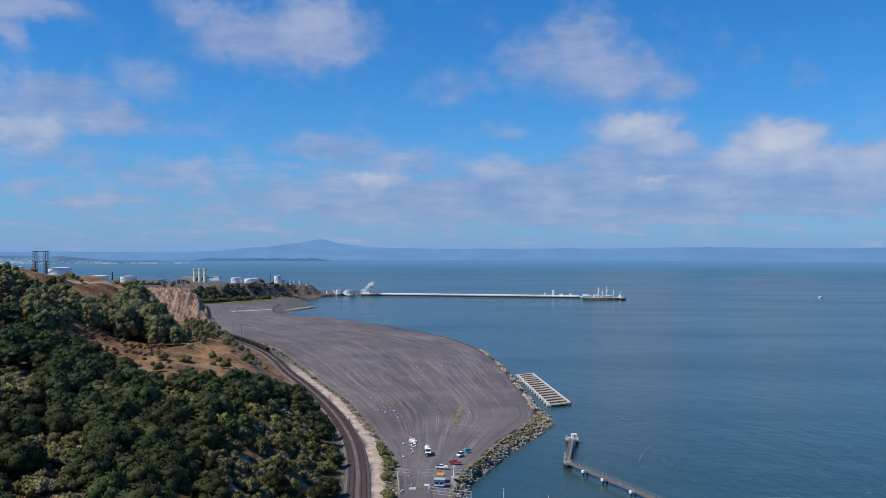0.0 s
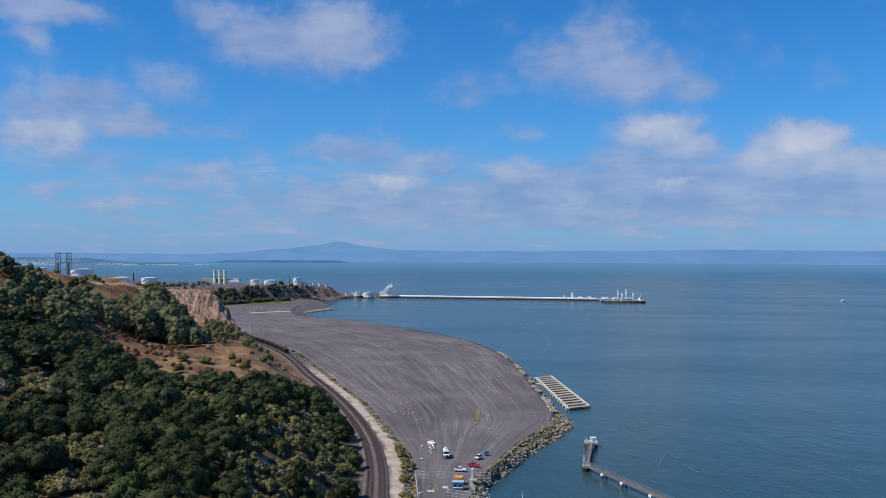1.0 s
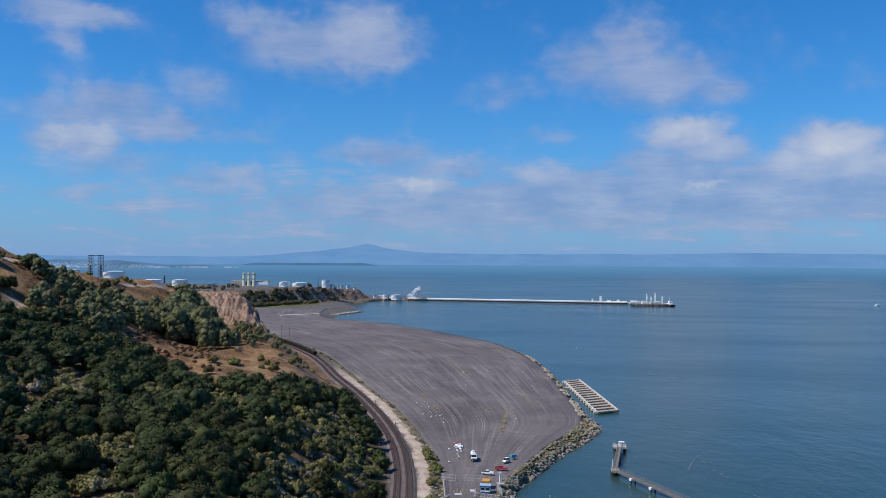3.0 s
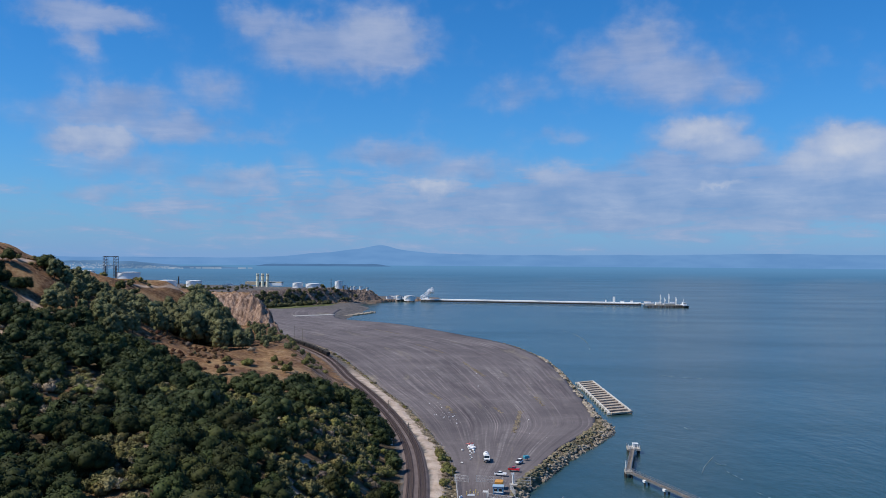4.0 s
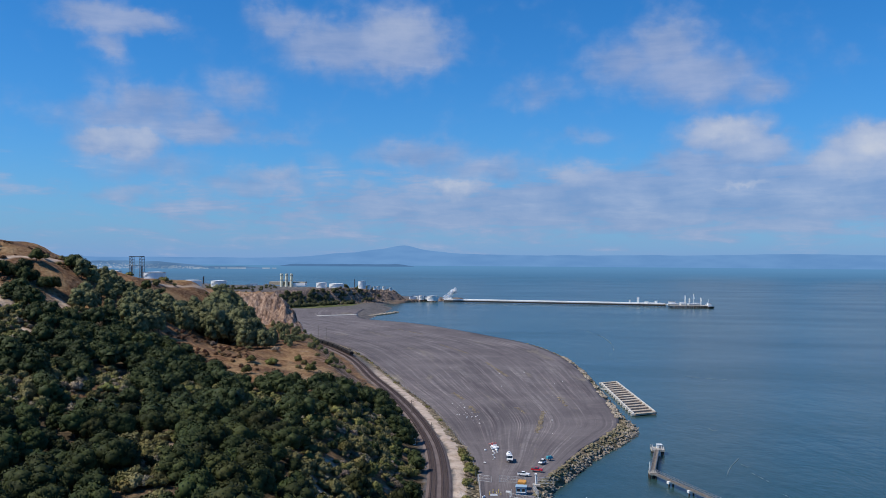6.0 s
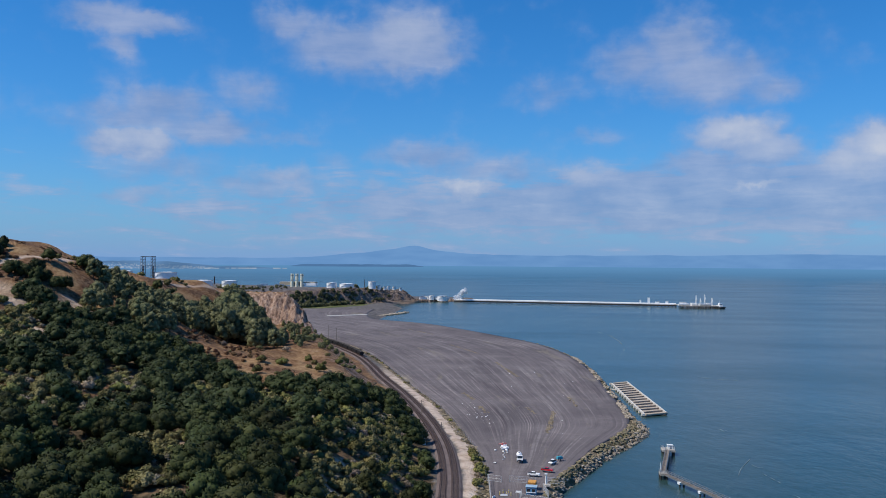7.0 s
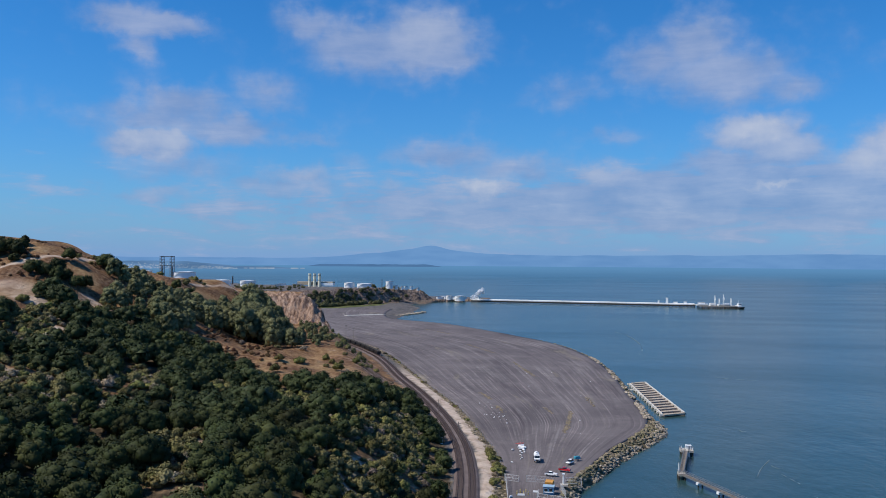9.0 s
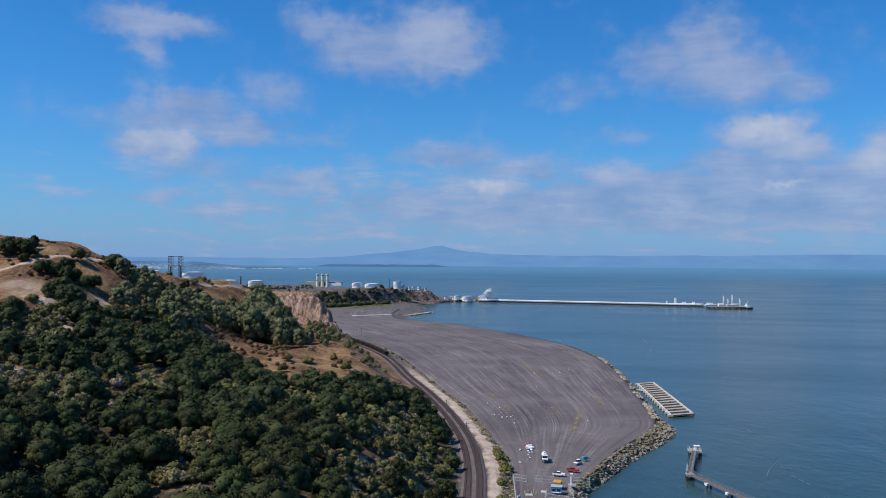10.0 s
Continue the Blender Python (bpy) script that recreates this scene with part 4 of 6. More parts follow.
def crown_arrays(rng, width, height, base, lobes, clumps, size, flat=0.75, bulge=(0.15, 0.25)):
    """Vertices, triangles and soft normals of a crown: rounded lobes over a dome, set with leaf clumps."""
    V, F, N, k = [], [], [], 0
    mid = np.array([0, 0, base + (height - base) * 0.35])
    half = np.array([width * 0.5, width * 0.5, (height - base) * 0.65])
    centres = [(mid, width * 0.3)]
    for i in range(lobes):
        up = 1 - 1.35 * ((i + 0.5) / lobes) ** 0.9
        a = i * 2.4 + rng.uniform(-0.5, 0.5)
        flat_r = math.sqrt(max(0.0, 1 - up * up))
        r = width * rng.uniform(*bulge)
        d = np.array([math.cos(a) * flat_r, math.sin(a) * flat_r, max(up, -0.3)])
        centres.append((mid + d * (half - r * 0.8) * rng.uniform(0.72, 1.12), r))
    for c, r in centres:
        sc = np.array([r * rng.uniform(0.85, 1.2), r * rng.uniform(0.85, 1.2), r * flat * rng.uniform(0.85, 1.2)])
        v, f = ICO1
        d = v / np.linalg.norm(v, axis=1)[:, None]
        V.append(v * (0.82 + 0.2 * rng.rand(len(v), 1)) * sc * 0.93 + c)
        F.append(f + k)
        N.append(d)
        k += len(v)
        d = rng.normal(size=(clumps, 3))
        d /= np.linalg.norm(d, axis=1)[:, None]
        d[:, 2] = np.where(d[:, 2] < -0.45, -d[:, 2], d[:, 2])
        p = c + d * sc * (0.88 + 0.26 * rng.rand(clumps, 1))
        n = d + rng.normal(scale=0.5, size=(clumps, 3))
        n /= np.linalg.norm(n, axis=1)[:, None]
        u = np.cross(n, rng.normal(size=(clumps, 3)))
        u /= np.linalg.norm(u, axis=1)[:, None]
        w = np.cross(n, u)
        s = size * (0.55 + 0.9 * rng.rand(clumps, 1))
        quad = np.stack([p - u * s, p - w * s * 0.6 + n * s * 0.15, p + u * s * 0.9, p + w * s * 0.7 - n * s * 0.2], 1).reshape(-1, 3)
        V.append(quad)
        N.append(np.repeat(d + 0.35 * (p - mid) / half + rng.normal(scale=0.22, size=(clumps, 3)), 4, axis=0))
        i = np.arange(clumps)[:, None] * 4 + k
        F.append(np.concatenate([i + [0, 1, 2], i + [0, 2, 3]]))
        k += len(quad)
    N = np.concatenate(N)
    return np.concatenate(V), np.concatenate(F), N / np.linalg.norm(N, axis=1)[:, None]


def tri_mesh(name, V, F, mat, smooth=False, N=None):
    me = bpy.data.meshes.new(name)
    me.vertices.add(len(V))
    me.vertices.foreach_set("co", V.astype(np.float32).ravel())
    me.loops.add(F.size)
    me.loops.foreach_set("vertex_index", F.astype(np.int32).ravel())
    me.polygons.add(len(F))
    me.polygons.foreach_set("loop_start", np.arange(0, F.size, 3, dtype=np.int32))
    me.polygons.foreach_set("use_smooth", np.full(len(F), smooth or N is not None))
    me.materials.append(mat)
    me.update(calc_edges=True)
    if N is not None:
        me.normals_split_custom_set_from_vertices(N.astype(np.float32))
    return me


class Wood:
    """Gathers crowns into one mesh."""

    def __init__(self):
        self.v, self.f, self.n, self.k = [], [], [], 0

    def add(self, crown, x, y, scale, turn, keep, drop=0.1):
        v, f, n = crown
        ca, sa = math.cos(turn), math.sin(turn)
        R = np.array([[ca, -sa, 0], [sa, ca, 0], [0, 0, 1]])
        self.v.append(v @ R.T * scale + [x, y, float(ground_z(x, y)) - drop])
        self.n.append(n @ R.T)
        f = f if keep >= 1 else f[rng.rand(len(f)) < keep]
        self.f.append(f + self.k)
        self.k += len(v)

    def place(self, name, mat, label, category):
        if self.v:
            tagged(new(name, tri_mesh(name, np.concatenate(self.v), np.concatenate(self.f), mat, N=np.concatenate(self.n))), label, category, kind="stuff")


def trunk_geo(rng, height, r, spread, limbs=4):
    g = Geo()
    lean = Vector((rng.uniform(-0.5, 0.5), rng.uniform(-0.5, 0.5), 0))
    top = lean + Vector((0, 0, height * 0.5))
    g.rod((0, 0, -0.8), lean * 0.5 + Vector((0, 0, height * 0.25)), r * 1.25, r * 0.9, 7)
    g.rod(lean * 0.5 + Vector((0, 0, height * 0.25)), top, r * 0.9, r * 0.6, 7)
    for i in range(limbs):
        a = 2 * math.pi * (i + rng.uniform(0, 0.6)) / limbs
        g.rod(top * rng.uniform(0.55, 0.95), Vector((math.cos(a) * spread, math.sin(a) * spread, height * rng.uniform(0.62, 0.82))), r * 0.5, r * 0.15, 5)
    return g


rng = np.random.RandomState(11)
OAKS = []
for i in range(7):
    w, h = rng.uniform(8.0, 10.5), rng.uniform(7.0, 9.5)
    OAKS.append((crown_arrays(rng, w, h, h * 0.1, 18, 100, 0.25, 0.85, (0.12, 0.3)), trunk_geo(rng, h, 0.26, w * 0.28)))
EUCS = []
for i in range(4):
    w, h = rng.uniform(10.5, 13.0), rng.uniform(15.0, 18.0)
    EUCS.append((crown_arrays(rng, w, h, h * 0.04, 30, 90, 0.36, 0.95, (0.08, 0.24)), trunk_geo(rng, h, 0.32, w * 0.25)))
BUSHES = []
for i in range(5):
    w, h = rng.uniform(2.2, 3.6), rng.uniform(1.4, 2.3)
    BUSHES.append(crown_arrays(rng, w, h, 0.1, 7, 60, 0.18, 0.8, (0.18, 0.28)))


def planted(kind, label, crowns, mat, places, group):
    """A tree a place: x, y, scale, turn, variant."""
    firsts = {}
    for x, y, s, turn, v in places:
        m = pose(x, y, float(ground_z(x, y)) - 0.1, 0, 0, math.degrees(turn)) @ Matrix.Diagonal((s, s, s * (0.9 + 0.2 * ((x * 7.3) % 1)), 1))
        if v not in firsts:
            crown, tg = crowns[v]
            t = thing(kind, label, "tree", group=group)
            part("trunk", tg, M_BARK, t)
            c = new("crown", tri_mesh("crown", crown[0], crown[1], mat, N=crown[2]))
            c.parent = t
            t.matrix_basis = m
            firsts[v] = t
        else:
            made = copy_thing(firsts[v], m)
            made.matrix_basis = m
    return firsts


# single oaks and clumps on the open hill: x, y, scale
HILL_OAKS = (
    (-237, 373, 0.8), (-232, 376, 0.95), (-227, 376, 0.9), (-231, 383, 1.0), (-225, 381, 0.85), (-238, 380, 0.7), (-219, 380, 0.75), (-217, 384, 0.7),
    (-267, 391, 0.95), (-262, 395, 1.0), (-257, 392, 0.8), (-270, 397, 0.9), (-261, 402, 0.85), (-255, 386, 0.6), (-235, 400, 0.75), (-264, 409, 0.5),
    (-229, 423, 0.95), (-225, 427, 0.9), (-232, 430, 0.85), (-222, 423, 0.75), (-241, 536, 0.8), (-236, 545, 0.55),
)


def opening(x, y, reach):
    """How open the woods are here or up to a reach farther off."""
    far, out = np.hypot(x, y), 0.0
    for k in range(4):
        g = 1 + reach * k / 3 / far
        out = np.maximum(out, clearing(x * g, y * g))
    return out


def woodland(x, y):
    """Density of trees, 0 to 1."""
    s = inland(x, y)
    open_ = meadow(x, y)
    d = (1 - open_) * ease(s, 5.0, 7.5) * (1 - 0.85 * ease(opening(x, y, 10), 0.35, 0.85)) * (1 - ease(bare(x, y, 20, 1.2), 0.25, 0.4))
    return d


def spots(x0, x1, y0, y1, cell, dens, rng):
    out = []
    for gx in np.arange(x0, x1, cell):
        for gy in np.arange(y0, y1, cell):
            x, y = gx + rng.uniform(0, cell), gy + rng.uniform(0, cell)
            if dens(x, y) > rng.rand():
                out.append((x, y))
    return out


oak_spots = [p for p in spots(-420, -22, 100, 560, 7.2, woodland, rng) if abs(math.degrees(math.atan2(p[0], p[1])) + 15) < 24]


def grove(x, y):
    """The tall grove before the cliff and the trees along its foot."""
    s = inland(x, y)
    w = (fbm(x / 20 + 11, y / 20, 3) - 0.5) * 24
    front = GROVE_LINE(s)
    rear = 668 - 100 * ease(s, 84, 104) - 62 * ease(s, 104, 126)
    d = ease(y + w * 0.5, front, front + 8) * (1 - ease(y, rear - 6, rear)) * ease(s + w * 0.2, 54 + 15 * ease(y, 490, 590), 59 + 15 * ease(y, 490, 590)) * (1 - ease(s + w, 146, 156))
    foot = ease(y, 486, 494) * (1 - ease(y, 660, 676)) * ease(s, 16, 28) * (1 - ease(s, 50, 58)) * (0.9 - 0.45 * ease(y, 512, 522))
    return np.maximum(d, foot)


euc_spots = spots(-300, -90, 380, 665, 7.6, grove, rng)
oak_spots.sort(key=lambda p: p[1] - 0.25 * p[0])
near, rest = oak_spots[:280], oak_spots[280:]
planted("tree", "dense dark green oak on the wooded hillside", OAKS, M_OAK, [(x, y, rng.uniform(0.6, 1.15) * (0.78 if inland(x, y) < 9 else 1) * (1 - 0.35 * float(ease(opening(x, y, 26), 0.35, 0.85))), rng.uniform(0, 6.28), rng.randint(len(OAKS))) for x, y in near] + [(x, y, k, rng.uniform(0, 6.28), rng.randint(len(OAKS))) for x, y, k in HILL_OAKS], "hillside trees")
euc_spots.sort(key=lambda p: p[1])


def euc_scale(x, y):
    s = inland(x, y)
    grow = 0.2 + 0.12 * float(ease(s, 30, 52)) + 0.3 * float(ease(s, 52, 66)) + 0.42 * float(ease(s, 66, 80)) - 0.38 * float(ease(s, 92, 112)) - 0.12 * float(ease(s, 118, 140))
    return rng.uniform(0.78, 1.12) * grow


planted("eucalyptus", "tall grey-green eucalyptus in the grove before the cliff", EUCS, M_EUC, [(x, y, euc_scale(x, y), rng.uniform(0, 6.28), rng.randint(len(EUCS))) for x, y in euc_spots[:290]], "eucalyptus grove")
far_grove = Wood()
for x, y in euc_spots[290:]:
    far_grove.add(EUCS[rng.randint(len(EUCS))][0], x, y, euc_scale(x, y), rng.uniform(0, 6.28), 1)
far_grove.place("eucalyptus_wood", M_EUC, "grey-green eucalyptus wood behind the grove's front", "woodland")
woods = Wood()
for x, y in rest:
    woods.add(OAKS[rng.randint(len(OAKS))][0], x, y, rng.uniform(0.6, 1.15) * (0.72 if inland(x, y) < 9 else 1) * (1 - 0.35 * float(ease(opening(x, y, 26), 0.35, 0.85))), rng.uniform(0, 6.28), 0.75)
M_WOODS = material("woodland_leaves", ((0.023, 0.033, 0.013), (0.04, 0.054, 0.018), (0.072, 0.088, 0.029)), 0.62, 0.06, 2.2, 0.4, bump_scale=0.3)
woods.place("woodland", M_WOODS, "dense dark green oak woods covering the slope", "woodland")



def bushes(name, label, mat, places, group):
    firsts = {}
    for x, y, s, turn, v in places:
        m = pose(x, y, float(ground_z(x, y)) - 0.05, 0, 0, math.degrees(turn)) @ Matrix.Diagonal((s, s, s, 1))
        if v not in firsts:
            ob = tagged(new(name, tri_mesh(name, BUSHES[v][0], BUSHES[v][1], mat, N=BUSHES[v][2])), label, "shrub", group)
            ob.matrix_basis = m
            firsts[v] = ob
        else:
            copy_thing(firsts[v], m).matrix_basis = m


def scrub_land(x, y):
    s = inland(x, y)
    a = np.maximum(clearing(x, y), ease(bare(x, y, 22, 1.25), 0.2, 0.35)) * (1 - meadow(x, y)) * ease(s, 5, 8) * (1 - ease(bare(x, y), 0.4, 0.6))
    return np.maximum(a * 0.9, meadow(x, y) * ease(s, 5, 8) * np.where(s < 44, 0.008, np.where(s > 120, 0.12 * (fbm(x / 13, y / 13 + 30, 3) > 0.62) * (s < 172), 0.006)))


scrub = [p for p in spots(-330, -24, 130, 640, 2.7, scrub_land, rng) if abs(math.degrees(math.atan2(p[0], p[1])) + 15) < 22]
rng.shuffle(scrub)
third = len(scrub) // 3
place = lambda pts, a, b: [(x, y, rng.uniform(a, b), rng.uniform(0, 6.28), rng.randint(len(BUSHES))) for x, y in pts]
bushes("shrub", "yellow-green coyote brush on the slope", M_SCRUB, place(scrub[: 2 * third][:300], 0.7, 2.0), "slope brush")
bushes("dry_shrub", "grey-brown dry brush on the slope", M_DRY, place(scrub[2 * third:][:200], 0.6, 1.6), "dry brush")
bushes("meadow_bush", "rounded olive bush standing in the dry grass", M_SCRUB, [(-99, 397, 2.3, 0.4, 0), (-120, 406, 1.9, 2.0, 1), (-117, 443, 1.7, 1.1, 2), (-99, 435, 1.9, 3.0, 3), (-128, 399, 1.5, 5.0, 4), (-108, 420, 1.4, 4.1, 0)], "meadow bushes")
low = Wood()
for x, y in scrub[: 2 * third][300:] + scrub[2 * third:][200:]:
    low.add(BUSHES[rng.randint(len(BUSHES))], x, y, rng.uniform(0.7, 1.8), 0.0, 1, 0.05)
low.place("brush", material("brush_leaves", ((0.065, 0.066, 0.026), (0.15, 0.138, 0.056), (0.28, 0.24, 0.12)), 0.8, 0.12, 3.0, 0.4, bump_scale=0.2), "low yellow-green and grey brush between the trees", "brush")
hill_rust = [p for p in spots(-262, -212, 366, 432, 3.0, lambda x, y: 0.75 * float((fbm(x / 11, y / 11 + 14, 3) > 0.52) * (inland(x, y) > 156) * (meadow(x, y) > 0.5)), rng)]
red = [p for p in spots(-215, -95, 372, 480, 3.4, lambda x, y: float(meadow(x, y) * ease(inland(x, y), 66, 76) * (1 - ease(inland(x, y), 112, 118)) * (y < GROVE_LINE(inland(x, y)) - 10)) * 0.55 * (fbm(x / 9, y / 9 + 4, 3) > 0.47), rng)]
bushes("rust_shrub", "low rust-brown brush on the dry slope", material("rust_brush", ((0.07, 0.04, 0.024), (0.15, 0.085, 0.045), (0.24, 0.15, 0.08)), 0.9, 0.5, 3.0, 0.4, spread=0.35, bump_scale=0.2), place(red[:220] + hill_rust[:70], 0.5, 1.0), "rust brush")

strip = []
for y in np.arange(268, 760, 2.2):
    for _ in range(2):
        t = rng.rand()
        x = inner_x(y) - 0.8 - t * (3.4 if y < 420 else 2.4)
        if fbm(x / 5, y / 5 + 9, 2) > (0.4 if y < 345 else 0.66):
            strip.append((float(x), float(y)))
rng.shuffle(strip)
half = int(len(strip) * 0.42)
M_VERGE = material("verge_leaves", ((0.08, 0.088, 0.03), (0.17, 0.168, 0.056), (0.3, 0.265, 0.105)), 0.8, 0.5, 3.0, 0.4, spread=0.35, bump_scale=0.2)
bushes("roadside_shrub", "green roadside shrub along the lot's edge", M_VERGE, [(x, y, sc * (1.3 if y < 340 else 0.8), tu, v) for x, y, sc, tu, v in place(strip[:half][:220], 0.4, 1.0)], "roadside shrubs")
bushes("straw_shrub", "straw-coloured dry shrub along the lot's edge", M_DRY, place(strip[half:][:180], 0.4, 0.9), "roadside dry shrubs")



# ---- riprap and weeds ----
def rock_arrays(rng, r):
    v, f = ICO1
    v = v * (0.7 + 0.6 * rng.rand(len(v), 1)) * np.array([r * rng.uniform(0.8, 1.3), r * rng.uniform(0.8, 1.3), r * rng.uniform(0.55, 0.95)])
    return v, f


ICO0 = ico(1)
V, F, k = [], [], 0
WV, WF, wk = [], [], 0
big = []
for y in np.arange(255, 830, 0.62):
    dens = 4 if y < 470 else 3
    for _ in range(dens):
        t = rng.uniform(0.38, 1.08)
        x = float(outer_x(y)) + t * float(bank_w(y))
        if fbm(x / 3.5, y / 3.5, 2) < 0.40:
            continue
        r = rng.uniform(0.3, 0.95) * (1.0 if y < 500 else 1.25)
        if r > 0.84 and y < 450 and len(big) < 260 and t > 0.3:
            big.append((x, y, r * 1.05))
            continue
        v, f = rock_arrays(rng, r)
        if t > 0.84:
            WV.append(v + [x, y, float(ground_z(x, y)) + r * 0.2])
            WF.append(f + wk)
            wk += len(v)
            continue
        V.append(v + [x, y, float(ground_z(x, y)) + r * 0.2])
        F.append(f + k)
        k += len(v)
for _ in range(620):
    y = rng.uniform(425, 690)
    x = float(outer_x(y)) + rng.uniform(-1.4, 1.6)
    if fbm(x / 60, y / 11 + 3, 3) < 0.5:
        continue
    r = rng.uniform(0.4, 1.25)
    v, f = rock_arrays(rng, r)
    V.append(v + [x, y, max(float(ground_z(x, y)), 3.4) + r * 0.25])
    F.append(f + k)
    k += len(v)
riprap = thing("riprap_bank", "tan and grey boulder riprap along the shoreline", "rock bank", kind="structure")
ob = new("rubble", tri_mesh("rubble", np.concatenate(V), np.concatenate(F), M_ROCK))
ob.parent = riprap
tagged(ob, "smaller riprap stones", kind="stuff")
ob = new("wet_rubble", tri_mesh("wet_rubble", np.concatenate(WV), np.concatenate(WF), material("wet_stone", ((0.035, 0.032, 0.025), (0.08, 0.072, 0.058), (0.16, 0.14, 0.115)), 0.45, 0.25, 1.6, 0.5, bump_scale=0.25)))
ob.parent = riprap
tagged(ob, "dark wet stones at the waterline", kind="stuff")
stones = [tri_mesh("boulder", *rock_arrays(rng, 1.0), M_ROCK) for _ in range(8)]
for x, y, r in big:
    ob = new("boulder", stones[rng.randint(8)])
    ob.parent = riprap
    ob.matrix_basis = pose(x, y, float(ground_z(x, y)) + r * 0.25, 0, 0, rng.uniform(0, 360)) @ Matrix.Diagonal((r, r, r, 1))
# spit of stones and the far lot edge
V, F, k = [], [], 0
for i in range(420):
    t = rng.rand()
    x, y = -226 + 36 * t + rng.normal(0, 2.0), 1150 + 130 * t + rng.normal(0, 3.0)
    v, f = rock_arrays(rng, rng.uniform(0.8, 1.9))
    V.append(v + [x, y, 0.6])
    F.append(f + k)
    k += len(v)
tagged(new("rock_spit", tri_mesh("rock_spit", np.concatenate(V), np.concatenate(F), M_ROCK)), "low spit of tan rubble in the shallow water", "rock spit", kind="stuff")


def tufts(name, places, mat, label, h0=0.3, h1=0.9):
    """Low ragged mounds of weeds."""
    V, F, k = [], [], 0
    v0, f0 = ICO0
    for x, y, z in places:
        h = rng.uniform(h0, h1)
        v = v0 * (0.6 + 0.8 * rng.rand(len(v0), 1)) * [h * rng.uniform(0.8, 1.6), h * rng.uniform(0.8, 1.6), h * 0.6]
        V.append(v + [x, y, z + h * 0.12])
        F.append(f0 + k)
        k += len(v)
    return tagged(new(name, tri_mesh(name, np.concatenate(V), np.concatenate(F), mat)), label, "weeds", kind="stuff")


pl = []
for y in np.arange(255, 820, 0.28):
    for _ in range(2):
        t = rng.uniform(-0.1, 0.52)
        x = float(outer_x(y)) + t * float(bank_w(y))
        if fbm(x / 5 + 70, y / 5, 3) > (0.38 if y < 470 else 0.56):
            pl.append((x, y, float(ground_z(x, y)) + 0.1))
rng.shuffle(pl)
tufts("bank_weeds", pl[: len(pl) // 2], M_WEED, "olive weeds over the rock bank", 0.25, 0.85)
M_STRAW = material("straw_weeds", ((0.13, 0.105, 0.066), (0.25, 0.2, 0.132), (0.38, 0.315, 0.22)), 0.9, 0.2, 2.0, 0.4, bump_scale=0.15)
tufts("bank_grass", pl[len(pl) // 2:], M_STRAW, "straw-yellow dry grass over the rock bank", 0.25, 0.8)
pl = []
for y in np.arange(262, 760, 0.3):
    x = float(inner_x(y)) - rng.uniform(-0.3, 4.2 if y < 430 else 3.0)
    if fbm(x / 4 + 20, y / 4, 3) > 0.44:
        pl.append((x, y, float(ground_z(x, y))))
tufts("verge_weeds", pl, M_STRAW, "dry yellow weeds beside the dirt road", 0.25, 0.7)
# weeds in lines of cracks across the lot
pl = []
for cx, cy, length, turn, n in ((-60, 733, 76, 1.98, 80), (-20, 604, 80, 1.79, 120), (7.5, 411, 56, 1.5, 110), (-2, 440, 18, 1.8, 20), (-36, 480, 26, 1.9, 40), (20, 470, 30, 1.65, 30), (-26, 440, 20, 1.8, 25), (-120, 900, 70, 2.1, 60)):
    for _ in range(n * 2):
        t, w = rng.uniform(-0.5, 0.5), rng.normal(0, 0.6)
        x, y = cx + math.cos(turn) * t * length - math.sin(turn) * w, cy + math.sin(turn) * t * length + math.cos(turn) * w
        pl.append((x, y, LOT_Z + 0.1))
tufts("lot_weeds", pl, M_STRAW, "yellow weeds growing from cracks in the asphalt", 0.15, 0.4)
# ---- old wharf frame off the lot ----
M_BEAM = material("stained_concrete", ((0.24, 0.19, 0.14), (0.4, 0.33, 0.255), (0.52, 0.45, 0.365)), 0.9, 0.25, 3.0, 0.3)
M_PALE = material("pale_concrete", ((0.4, 0.37, 0.32), (0.58, 0.55, 0.49), (0.7, 0.67, 0.61)), 0.9, 0.3, 3.0, 0.3)
wharf = thing("wharf_frame", "weathered concrete wharf frame of cross beams standing in the water", "wharf", pose(57, 510, 0))
W = [Vector((48.7, 565, 1.0)), Vector((59.0, 573, 1.0)), Vector((67.4, 461.4, 1.0)), Vector((55.6, 454.4, 1.0))]
base = Vector((57, 510, 0))


def beam(a, b, w, h):
    d = Vector(b) - Vector(a)
    return Geo().box(((a[0] + b[0]) / 2, (a[1] + b[1]) / 2, (a[2] + b[2]) / 2), (d.length, w, h), math.atan2(d.y, d.x))


for a, b in ((W[0], W[3]), (W[1], W[2])):
    part("edge_beam", beam(a - base, b - base, 0.8, 1.0), M_PALE, wharf)
for i in range(15):
    t = i / 14
    a, b = W[0].lerp(W[3], t) - base, W[1].lerp(W[2], t) - base
    part("cross_beam", beam(a + Vector((0, 0, -0.1)), b + Vector((0, 0, -0.1)), 3.0 if i in (0, 14) else 3.1, 0.75), M_BEAM, wharf)
    for p in (a, b, a.lerp(b, 0.5)):
        part("pile", Geo().rod((p.x, p.y, -4), (p.x, p.y, 0.7), 0.42, n=8), M_PILE, wharf)
    part("pile_cap", Geo().box((a.x - 0.6, a.y, 0.85), (1.7, 1.6, 1.0), 0.1), M_PALE, wharf)

